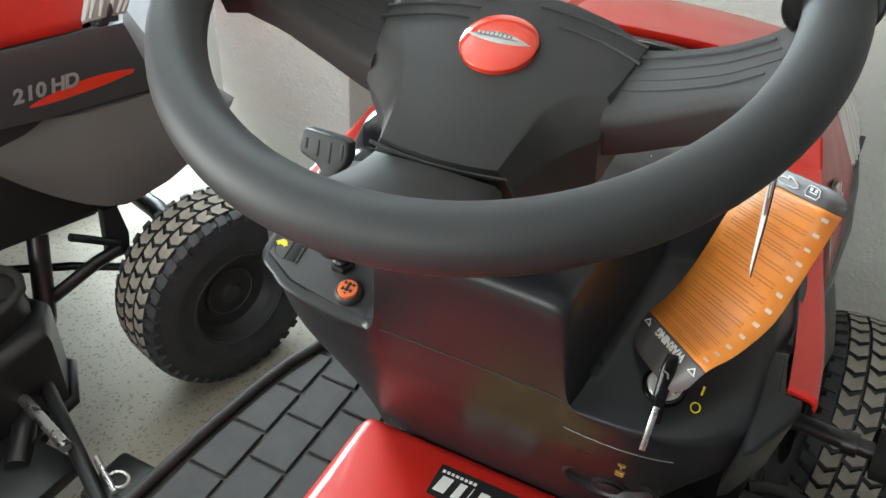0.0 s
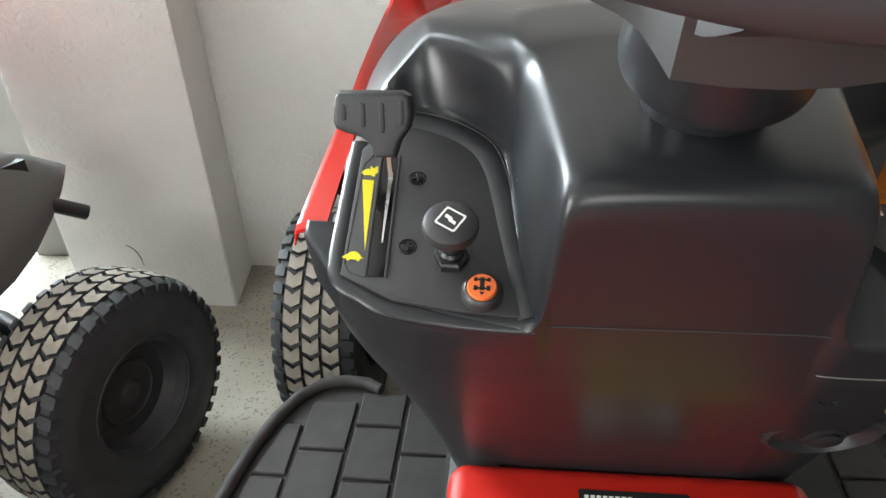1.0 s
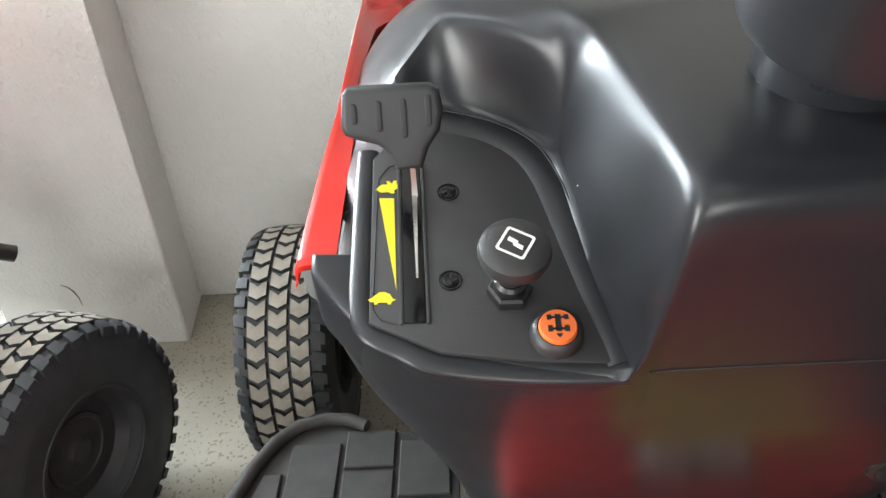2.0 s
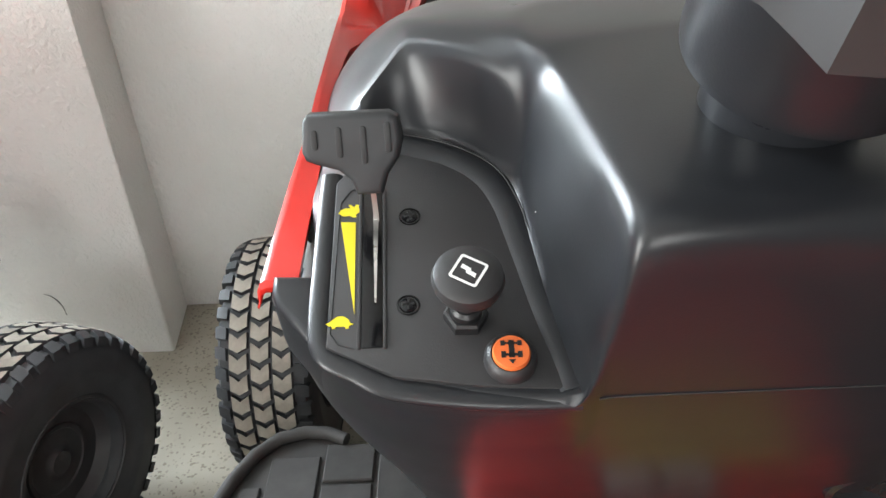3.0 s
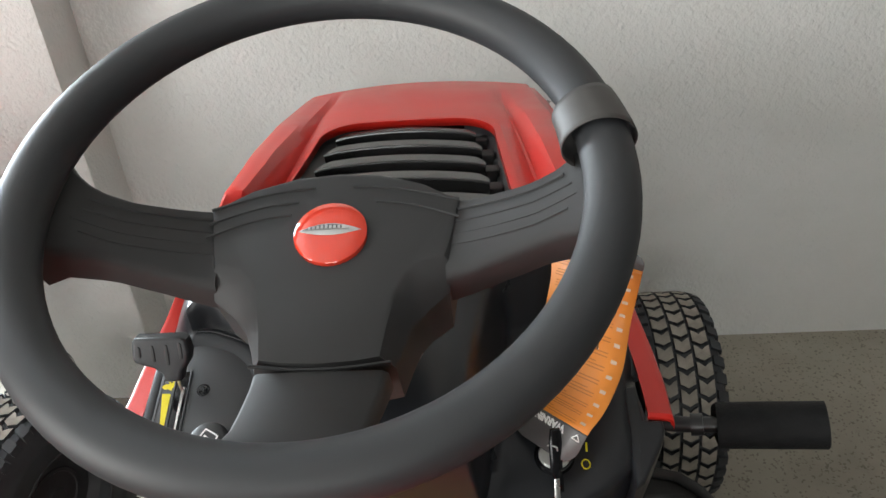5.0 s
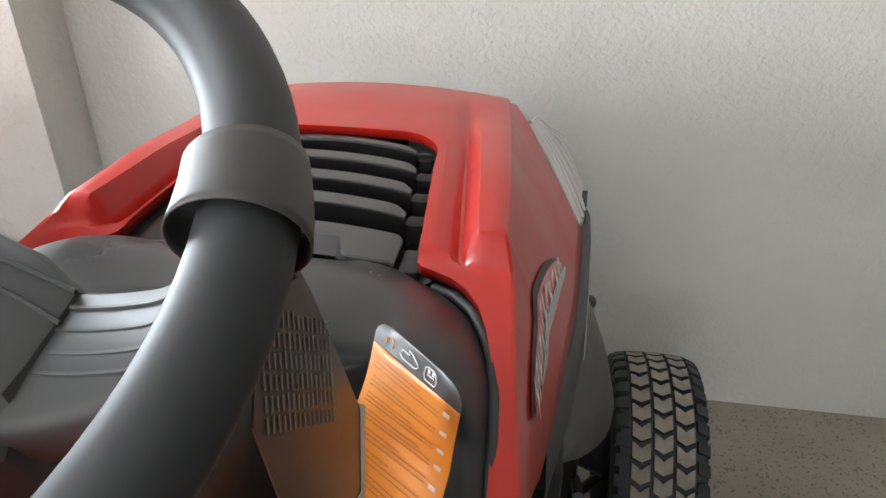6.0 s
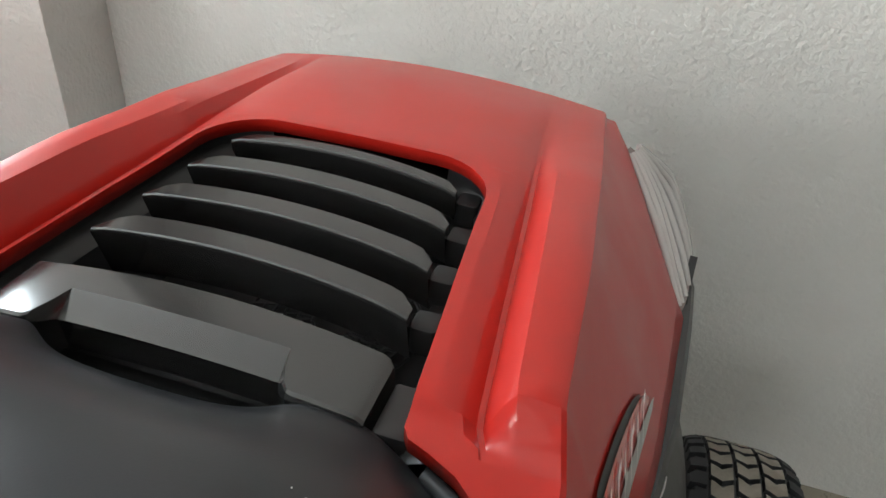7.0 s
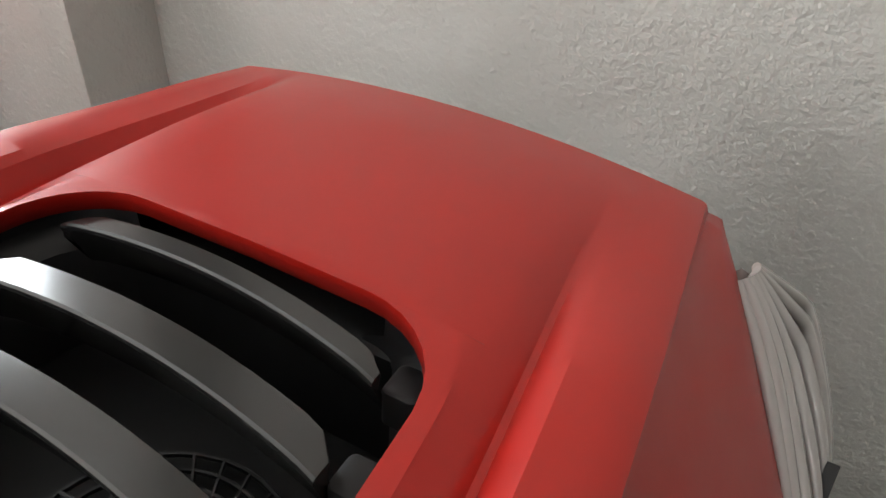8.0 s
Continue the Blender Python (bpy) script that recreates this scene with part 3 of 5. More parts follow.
def tyre_wheel(mower, x, y, r=0.206, w=0.072, s=1):
    """A turf tyre on its rim with staggered tread blocks; s: outward side."""
    turn = Matrix.Translation((x, y, r + 0.004)) @ Matrix.Rotation(radians(90), 4, "Y")
    prof = [(0.09, -w * 0.02), (0.094, -w * 0.7), (0.098, -w * 0.85), (0.10, -w * 0.95), (0.15, -w * 1.02), (r - 0.03, -w), (r - 0.012, -w * 0.88), (r - 0.008, -w * 0.5), (r - 0.007, 0), (r - 0.008, w * 0.5),
            (r - 0.012, w * 0.88), (r - 0.03, w), (0.15, w * 1.02), (0.145, w * 1.03), (0.14, w * 1.0), (0.10, w * 0.95), (0.098, w * 0.85), (0.094, w * 0.7), (0.09, w * 0.02)]
    wheel = part("wheel", lathe(prof, 48), TYRE, mower, "black turf tyre with dusty tread")
    wheel.matrix_basis = turn
    rim = [(0.008, s * w * 0.56), (0.018, s * w * 0.56), (0.021, s * w * 0.50), (0.028, s * w * 0.46), (0.05, s * w * 0.44), (0.052, s * w * 0.47), (0.058, s * w * 0.47), (0.06, s * w * 0.43),
           (0.082, s * w * 0.44), (0.092, s * w * 0.62), (0.100, s * w * 0.90), (0.104, s * w * 0.99), (0.108, s * w * 0.99), (0.110, s * w * 0.92), (0.100, s * w * 0.6), (0.06, -s * w * 0.1), (0.03, -s * w * 0.32)]
    part("rim", lathe(rim if s > 0 else list(reversed(rim)), 40), RIMBLACK, wheel, "dull black steel rim with a ringed disc")
    n = 40
    pitch = 2 * math.pi / n
    # two columns of chevron lugs between two rows of shoulder lugs, staggered
    cols = [(-0.85, 0.13, 0.5), (-0.46, 0.19, 0.0), (0.0, 0.19, 0.5), (0.46, 0.19, 0.0), (0.85, 0.13, 0.5)]
    kinds = []
    for c, half, lag in cols:
        mid = abs(c) < 0.6
        lug = pitch * r * (0.33 if mid else 0.30)
        hs = [(c + half * k) * w for k in (-1, -0.55, 0, 0.55, 1)]
        bend = [0.0, 0.3, 0.8, 0.3, 0.0] if mid else [0.0, 0.1, 0.2, 0.35, 0.5]
        narrow = [1.12, 1.1, 1.0, 1.1, 1.12] if mid else [0.9, 1, 1, 1, 0.9]
        bm = bmesh.new()
        outer, inner = [], []
        for h, bd, nw in zip(hs, bend, narrow):
            ro = r - 0.011 * (abs(h) / w) ** 4
            for e in (-1, 1):
                a = (bd * lug + e * lug * nw) / r
                outer.append(bm.verts.new((ro * math.cos(a), ro * math.sin(a), h)))
                a = (bd * lug + e * lug * (nw + 0.12)) / r
                inner.append(bm.verts.new(((ro - 0.014) * math.cos(a), (ro - 0.014) * math.sin(a), h + 0.002 * (1 if h > c * w else -1 if h < c * w else 0))))
        m = len(hs)
        for k in range(m - 1):
            bm.faces.new((outer[2 * k], outer[2 * k + 1], outer[2 * k + 3], outer[2 * k + 2]))
        order = [2 * k for k in range(m)] + [2 * k + 1 for k in reversed(range(m))]
        for k in range(len(order)):
            i, j = order[k], order[(k + 1) % len(order)]
            bm.faces.new((outer[i], outer[j], inner[j], inner[i])).material_index = 1
        bmesh.ops.recalc_face_normals(bm, faces=bm.faces)
        kinds.append((part("tread_block", bm, [TREAD if mid else TYRE, TYRE], wheel, "", 20), lag))
    for ob, lag in kinds:
        ob.matrix_basis = Matrix.Rotation(pitch * lag, 4, "Z")
        for i in range(1, n):
            again("tread_block", ob, wheel, Matrix.Rotation(pitch * (i + lag), 4, "Z"))
    return wheel


def chassis_parts(mower):
    part("chassis", box(-0.15, 0.15, 0.35, 1.2, 0.30, 0.56, 0.02), VOID, mower, "black steel chassis")
    part("front_axle", tube([(-0.36, 1.224, 0.21), (-0.2, 1.224, 0.29), (0.2, 1.224, 0.29), (0.36, 1.224, 0.21)], 0.022, 10), BLACKSTEEL, mower, "black front axle beam")
    for s in (1, -1):
        part("steering_rod", tube([(s * 0.34, 1.16, 0.24), (s * 0.22, 1.02, 0.25), (s * 0.10, 0.75, 0.30)], 0.009, 10), BLACKSTEEL, mower)
        part("knuckle", tube([(s * 0.36, 1.224, 0.13), (s * 0.345, 1.224, 0.30), (s * 0.34, 1.21, 0.36)], 0.018, 12), BLACKSTEEL, mower)
    part("frame_side", box(0.14, 0.262, 0.80, 1.08, 0.37, 0.63, 0.01), VOID, mower, "black steel frame side")
    rows = [[(x, y, z) for y, z in ((1.08, 0.375), (1.15, 0.385), (1.20, 0.42), (1.33, 0.50), (1.33, 0.57), (1.08, 0.60))] for x in (0.16, 0.27)]
    part("frame_front", loft(rows, True, True), VOID, mower, "black steel front frame")
    part("steering_arm", tube([(0.30, 1.085, 0.305), (0.30, 1.035, 0.295), (0.295, 0.985, 0.272), (0.285, 0.935, 0.245)], 0.013, 12), BLACKSTEEL, mower, "black bent steering arm")
    part("steering_rod", tube([(0.30, 1.00, 0.372), (0.30, 1.085, 0.318)], 0.008, 10), BLACKSTEEL, mower)
    part("axle_bracket", prism([(1.062, 0.285), (1.105, 0.285), (1.112, 0.33), (1.10, 0.40), (1.07, 0.40)], 0.022, 0.003, axes((0.30, 0, 0), (0, 1, 0), (1, 0, 0))), BLACKSTEEL, mower, "black axle bracket")
    # Near-black filler boxes stand in for the bay's darkness and block see-through
    part("bay_dark_fill", box(-0.18, 0.145, 0.79, 1.17, 0.55, 0.790, 0.01), VOID, mower)
    part("bay_front_fill", box(-0.185, 0.15, 1.036, 1.19, 0.60, 0.864, 0.004), VOID, mower)


mower = base("riding_mower", "red riding mower with black dashboard, standing before the wall", "riding mower")
hood = hood_parts(mower)
side_parts(mower, hood)
chassis_parts(mower)
for sx in (1, -1):
    tyre_wheel(mower, sx * 0.428, 1.224, s=sx)
YAW2 = -16.1
M2 = pose(-0.773, 0.995, 0, 0, 0, YAW2) @ pose(-0.428, -1.224, 0)


# slats of the grille
def slat(y, half, width, z, drop, crown=0.009, bow=0.006):
    rows, n = [], 22
    o = -0.0218
    for i in range(n + 1):
        t = -1 + 2 * i / n
        e = max(0.0, (abs(t) - 0.86) / 0.14)
        x = o + half * t
        zz = z + crown * (1 - t * t) - 0.0015 * e * e
        y0 = y + bow * (1 - t * t) - 0.0035 * t
        far = y0 + width * (1 - (0.8 * e if t < 0 else 0.45 * e * e))
        rows.append([(x, far, zz - 0.002), (x, far - 0.001, zz), (x, y0 + 0.002, zz), (x, y0 + 0.0005, zz - 0.0008), (x, y0, zz - 0.0025), (x, y0 + 0.011, zz - drop), (x, y0 + 0.014, zz - drop), (x, far - 0.002, zz - 0.008)])
    return loft(rows, True, True)


SLAT_SHARP = 14
SLATS = ((0.8615, 0.1125, 0.0210, 0.042), (0.9110, 0.1085, 0.0205, 0.040), (0.9600, 0.1045, 0.0195, 0.036), (1.0100, 0.0965, 0.0130, 0.030))
for y, half, width, drop in SLATS:
    part("grille_slat", slat(y, half, width, 0.8850, drop, 0.0045, 0.009), GRILLE, hood, "", SLAT_SHARP)
    part("slat_tab", prism(rounded(-0.009, 0.009, -0.010, 0.010, 0.004), 0.020, 0.002, pose(off(1) + half + 0.004, y + 0.013, 0.872)), VOID, hood)
for s in (1, -1):
    ys = [0.772 + 0.016 * k for k in range(13)] + [OPEN_END - 0.052 + 0.052 * math.sin(radians(a)) for a in (10, 25, 40, 55, 70, 80, 90)]
    wall = []
    for y in ys:
        e = inner_edge(y)
        wall.append([(s * (e + d) + off(y), y, z) for d, z in ((0.010, 0.886), (0.009, 0.872), (0.000, 0.868), (-0.006, 0.862), (-0.008, 0.800))])
    part("grille_wall", loft(wall), DARKGREY, hood, "dark grey flange round the grille")
# Near-black plate stands in for the darkness between the slats
part("grille_tray", box(off(1) - 0.135, off(1) + 0.135, 0.772, 1.03, 0.792, 0.800, 0.002), VOID, hood, "near-black plate standing in for the darkness under the grille")


def engine_screen(owner):
    """Round engine screen seen between the slats: rings joined by bent bars."""
    def ring(r):
        return tube([(r * math.cos(a), r * math.sin(a), 0) for a in (2 * math.pi * k / 36 for k in range(36))], 0.0016, 6, closed=True)
    top = part("engine_screen", ring(0.065), BLACKSTEEL, owner, "black ringed engine screen under the grille", 60)
    top.matrix_basis = pose(0.014, 0.922, 0.806)
    for r in (0.016, 0.027, 0.038, 0.047, 0.056):
        part("screen_ring", ring(r), BLACKSTEEL, top, "", 60)
    bar = part("screen_bar", tube([(q * math.cos((q - 0.016) * 6), q * math.sin((q - 0.016) * 6), 0.0004) for q in (0.016, 0.032, 0.048, 0.065)], 0.0012, 5), BLACKSTEEL, top, "", 60)
    for k in range(1, 26):
        again("screen_bar", bar, top, Matrix.Rotation(2 * math.pi * k / 26, 4, "Z"))


engine_screen(mower)


def grille_head():
    """Wide first slat, cut back at its near edge by the finger recess."""
    rows = []
    xs = [lerp(-0.1365, 0.0975, k / 60) for k in range(61)]
    for x in xs:
        t = (x + 0.0195) / 0.117
        k = max(0.0, min(1.0, (x + 0.110) / 0.010)) * max(0.0, min(1.0, (0.0575 - x) / 0.012))
        k = 1 - math.sqrt(max(0.0, 1 - k * k)) if k < 1 else 1.0
        end = max(0.0, (t - 0.94) / 0.06)
        z = 0.8845 + 0.006 * (1 - t * t) - 0.003 * end * end
        yb = 0.8255 + 0.006 * (1 - t * t) - 0.004 * end * end
        yf = lerp(0.7765, 0.8040, k)
        c, d = lerp(0.0015, 0.0135, k), lerp(0.004, 0.0115, k)
        rows.append([(x, yb + 0.002, z - 0.032), (x, yb, z - 0.002), (x, yb - 0.002, z), (x, lerp(yb, yf, 0.5), z + 0.0004), (x, yf + 0.002, z), (x, yf, z - 0.0012), (x, yf - c, z - d), (x, yf - c + 0.002, z - 0.034)])
    return loft(rows, True, True)


part("grille_head", grille_head(), GRILLE, hood, "wide glossy first slat with a finger recess", 20)
part("recess_end", tube([(0.044, 0.7975, 0.8795), (0.053, 0.792, 0.8765), (0.0575, 0.786, 0.871)], [0.0035, 0.0045, 0.0035], 12), GRILLE, hood, "rounded glossy end of the finger recess", 80)
part("grille_corner", box(0.1005, 0.1195, 0.7790, 0.8170, 0.855, 0.8745, 0.002), PANEL, hood, "dark grey filler beside the first slat")
# Near-black floor puts the recess's shade into its colour
part("recess_shade_floor", box(off(1) - 0.115, off(1) + 0.08, 0.745, 0.800, 0.836, 0.842), VOID, hood, "near-black floor standing in for shade in the finger recess")


def dash_rows():
    rows = []
    keys = [
        [(0, .575, .45), (.06, .575, .45), (.075, .575, .45), (.09, .578, .45), (.11, .585, .45), (.125, .61, .45), (.13, .70, .45)],
        [(0, .515, .64), (.07, .515, .64), (.082, .515, .64), (.095, .517, .64), (.135, .525, .64), (.158, .555, .64), (.165, .70, .64)],
        [(0, .446, .77), (.066, .446, .77), (.073, .446, .77), (.085, .446, .77), (.152, .448, .77), (.205, .488, .77), (.217, .62, .77)],
        [(0, .436, .803), (.064, .436, .803), (.071, .436, .803), (.083, .434, .803), (.152, .434, .803), (.213, .481, .803), (.223, .60, .80)],
        [(0, .425, .838), (.063, .425, .838), (.069, .424, .838), (.078, .419, .836), (.155, .421, .837), (.210, .470, .838), (.218, .56, .832)],
        [(0, .406, .905), (.061, .406, .905), (.068, .407, .900), (.075, .424, .842), (.152, .427, .846), (.190, .463, .855), (.207, .510, .842)],
        [(0, .404, .932), (.059, .404, .931), (.068, .407, .925), (.078, .433, .845), (.15, .438, .851), (.187, .475, .865), (.204, .530, .848)],
        [(0, .420, .940), (.059, .420, .939), (.069, .425, .933), (.081, .447, .851), (.149, .455, .857), (.187, .49, .871), (.203, .545, .853)],
        [(0, .47, .946), (.062, .47, .945), (.075, .472, .938), (.086, .468, .859), (.148, .48, .867), (.188, .51, .880), (.205, .55, .864)],
        [(0, .53, .953), (.07, .53, .952), (.083, .528, .942), (.098, .533, .884), (.148, .545, .889), (.187, .545, .892), (.204, .56, .868)],
        [(0, .552, .956), (.075, .548, .955), (.088, .549, .949), (.101, .560, .892), (.15, .572, .897), (.184, .582, .896), (.203, .582, .870)],
        [(0, .560, .957), (.08, .555, .956), (.092, .558, .953), (.103, .567, .946), (.146, .582, .944), (.181, .594, .906), (.200, .60, .872)],
        [(0, .616, .957), (.078, .604, .956), (.096, .580, .954), (.109, .584, .951), (.144, .598, .947), (.179, .606, .912), (.204, .615, .868)],
        [(0, .648, .948), (.08, .642, .948), (.1, .635, .947), (.12, .63, .944), (.150, .63, .934), (.180, .64, .910), (.205, .65, .868)],
        [(0, .70, .934), (.08, .70, .932), (.1, .70, .929), (.12, .70, .924), (.148, .70, .914), (.178, .70, .893), (.199, .70, .868)],
        [(0, .734, .912), (.06, .734, .911), (.085, .736, .909), (.105, .746, .900), (.130, .752, .889), (.158, .748, .880), (.178, .745, .868)],
        [(0, .757, .886), (.058, .758, .886), (.078, .776, .885), (.098, .780, .882), (.118, .780, .877), (.138, .772, .871), (.152, .766, .864)],
        [(0, .758, .850), (.058, .759, .850), (.078, .777, .850), (.098, .782, .852), (.118, .782, .852), (.138, .774, .852), (.152, .768, .85)],
    ]
    # the left pocket ends in a steep face turned along the panel
    pocket = {
        9: [(0, .525, .953), (.067, .515, .951), (.079, .510, .944), (.0935, .520, .880), (.134, .552, .889), (.176, .546, .894), (.204, .56, .868)],
        10: [(0, .545, .956), (.071, .536, .955), (.084, .526, .949), (.0925, .533, .886), (.137, .580, .897), (.167, .563, .899), (.203, .582, .870)],
        11: [(0, .555, .957), (.075, .545, .957), (.0865, .534, .954), (.0925, .533, .951), (.1445, .588, .943), (.171, .570, .918), (.200, .60, .872)],
        12: [(0, .616, .958), (.078, .600, .957), (.092, .570, .956), (.103, .575, .954), (.142, .606, .946), (.176, .602, .916), (.204, .615, .868)],
    }
    for r, k in enumerate(keys):
        low = [0, 0, 0, .004, .008, .008, .005] if 4 < r < 11 else [0] * 7
        right = [(x + off(y), y, z - d) for (x, y, z), d in zip(k, low)]
        lift = {12: 0.004, 13: 0.010, 14: 0.016, 15: 0.010}.get(r, 0.0)
        left = [(-x + off(y), y, z + lift * f) for (x, y, z), f in reversed(list(zip(pocket.get(r, k)[1:], (0.3, 0.6, 0.9, 1.0, 1.0, 0.3))))]
        rows.append(left + right)
    return rows


def crease_lines(bm, n, along, across):
    """Keep moulded edges firm: along holds (column, first row, last row, firmness), across (row, first column, last column, firmness), for both halves."""
    bm.verts.ensure_lookup_table()
    layer = bm.edges.layers.float.new("crease_edge")

    def firm(r0, c0, r1, c1, v):
        e = bm.edges.get((bm.verts[r0 * n + c0], bm.verts[r1 * n + c1]))
        e[layer] = v

    m = n // 2
    for c, r0, r1, v in along:
        for r in range(r0, r1):
            firm(r, m + c, r + 1, m + c, v), firm(r, m - c, r + 1, m - c, v)
    for r, c0, c1, v in across:
        for c in range(c0, c1):
            firm(r, m + c, r, m + c + 1, v), firm(r, m - c, r, m - c - 1, v)
    return bm


dash_bm = crease_lines(loft(dash_rows()), 13,
                       [(2, 3, 13, 0.30), (3, 4, 11, 0.7), (5, 4, 12, 0.75), (6, 0, 17, 1.0), (4, 11, 13, 0.5), (2, 0, 3, 0.5)],
                       [(3, 0, 6, 0.6), (4, 0, 2, 0.8), (5, 3, 6, 0.55), (10, 3, 5, 0.95), (11, 3, 5, 0.85), (12, 0, 2, 0.6), (16, 0, 6, 1.0), (0, 0, 6, 1.0)])
dash = part("dashboard", dash_bm, BLACK, mower, "satin black moulded plastic dashboard and steering tower", 80)
mod(dash, "SUBSURF", levels=3)

# control panel on the left shoulder of the dashboard
PN = Vector((0.0527, -0.3885, 1)).normalized()


def on_panel(x, y, lift=0.0):
    return Vector((x, y, -0.0527 * x + 0.3885 * y + 0.6707)) + PN * lift


PX = axes((0, 0, 0), (1, 0, 0), PN)


def panel_pose(x, y, lift=0.0, turn=0.0):
    m = PX.copy()
    m.translation = on_panel(x, y, lift)
    return m @ Matrix.Rotation(radians(turn), 4, "Z")


def panel_local(pts, x, y):
    inv = panel_pose(x, y).inverted()
    return [tuple((inv @ on_panel(px, py)).to_2d()) for px, py in pts]


OUT = [(-.183, .446), (-.153, .433), (-.116, .429), (-.082, .428), (-.0785, .434), (-.086, .462), (-.095, .5), (-.103, .522), (-.113, .536), (-.13, .547), (-.155, .553), (-.175, .545), (-.184, .533)]
panel = part("control_panel", prism(list(reversed(panel_local(OUT, -.13, .49))), 0.004, 0.0012), PANEL, mower, "flat satin black control panel")
panel.matrix_basis = panel_pose(-.13, .49, 0.003)

# black rubber seal between the dashboard and the painted hood
for s in (1, -1):
    seal = [(.2005, .535, .857), (.2030, .565, .863), (.2045, .60, .868), (.2055, .64, .870), (.2025, .675, .871), (.1965, .705, .872), (.186, .735, .872), (.170, .755, .871), (.152, .767, .869)]
    part("hood_seal", tube([(s * (x - (curve_at(NARROW_IN, y) if s < 0 else 0.0)) + off(y), y, z + (0.5 * curve_at(CLIMB_IN, y) if s < 0 else 0.0)) for x, y, z in seal], 0.0045, 10), RUBBER, dash, "black rubber seal along the hood", 80)

# moulded bead round the panel, seam beside it, seams of the tower, painted edge highlight
def smooth_line(pts, n=6):
    """A soft curve through points."""
    p = [Vector(q) for q in pts]
    p = [2 * p[0] - p[1]] + p + [2 * p[-1] - p[-2]]
    out = []
    for a, b, c, d in zip(p, p[1:], p[2:], p[3:]):
        for k in range(n):
            t = k / n
            out.append(0.5 * (2 * b + (c - a) * t + (2 * a - 5 * b + 4 * c - d) * t * t + (3 * b - a - 3 * c + d) * t ** 3))
    return out + [p[-2]]


SHELF = [(-.2125, .479), (-.2090, .4725), (-.191, .4525), (-.186, .449), (-.178, .452), (-.178, .489), (-.2125, .489)]
corner = part("console_corner", prism(list(reversed(panel_local(SHELF, -.196, .48))), 0.042, 0.004, panel_pose(-.196, .48, -0.009), 4), BLACK, dash, "flat shelf at the corner of the console", 40)
RIGHT_EDGE = [(-.0765, .4285), (-.079, .440), (-.0855, .462), (-.0945, .5), (-.1005, .522), (-.110, .5385), (-.127, .5505), (-.150, .5575), (-.164, .5575)]
LEFT_EDGE = [(-.1868, .540), (-.1872, .52), (-.1872, .49), (-.1868, .458), (-.183, .4445), (-.170, .4375), (-.153, .4300), (-.116, .4262), (-.0765, .4262)]
part("panel_bead", tube(smooth_line([on_panel(x, y, -0.0018) for x, y in RIGHT_EDGE]), 0.0115, 20, flat=0.55), BLACK, dash, "rounded moulded bead beside the panel", 80)
part("panel_bead", tube(smooth_line([on_panel(x, y, -0.0016) for x, y in LEFT_EDGE]), 0.0056, 18, flat=0.55), BLACK, dash, "rounded moulded bead beside the panel", 80)
part("panel_seam", tube(smooth_line([on_panel(x + dx, y + dy, 0.0055) for (x, y), dx, dy in zip(RIGHT_EDGE[1:], (.004, .004, .0045, .005, .005, .003, .001, 0), (0, 0, 0, .001, .003, .004, .0045, .0045))]), 0.0005, 6), VOID, dash, "fine dark seam")

view = bpy.context.view_layer
view.update()
dash_now = dash.evaluated_get(bpy.context.evaluated_depsgraph_get())


def dash_front(x, z, lift=0.0002):
    """The place on the dashboard's face towards the seat at x, z."""
    hit, p, n, i = dash_now.ray_cast((x, 0.2, z), (0, 1, 0))
    return p + n * lift if hit else Vector((x, 0.43, z))


for x, y, r in ((.098, .704, .0005), (.105, .702, .0006), (-.088, .50, .0005), (.05, .66, .0003), (.07, .575, .0004)):
    hit, p, n, i = dash_now.ray_cast((x, y, 1.5), (0, 0, -1))
    if hit:
        part("dust_speck", lathe([(r * 0.5, 0.0), (r, 0.0002), (r * 0.6, 0.0005)], 6, Matrix.Translation(p)), WHITE, dash, "pale dust speck")
part("tower_seam", tube([dash_front(lerp(-.070, .070, k / 40), .842) for k in range(41)], 0.0005, 6), VOID, dash, "fine dark seam")
# Pale line stands in for light caught on the console's edge
part("ledge_highlight", tube([dash_front(lerp(.074, .15, k / 40), .806) for k in range(41)], 0.0005, 6), EDGEGLINT, dash, "pale line painted for the highlight on the console's edge")
part("console_seam", tube(smooth_line([dash_front(x, z) for x, z in ((-.193, .8505), (-.187, .8465), (-.178, .842), (-.165, .8385), (-.150, .837))]), 0.0003, 6), BAND, dash, "bright hairline seam of the console")

# ---- steering wheel ----
WC = Vector((0.001, 0.3946, 1.1152))
TIL = radians(24.3)
WV, WN = Vector((0, math.cos(TIL), math.sin(TIL))), Vector((0, -math.sin(TIL), math.cos(TIL)))
WM = axes(WC, (1, 0, 0), WN)
RIM_R, RIM_T = 0.147, 0.0136
wheel_bm = tube([(RIM_R * math.cos(a), RIM_R * math.sin(a), 0) for a in (2 * math.pi * k / 96 for k in range(96))], RIM_T, 24, closed=True)
steering = part("steering_wheel", wheel_bm, RUBBER, mower, "soft black steering wheel rim", 80)
steering.matrix_basis = WM
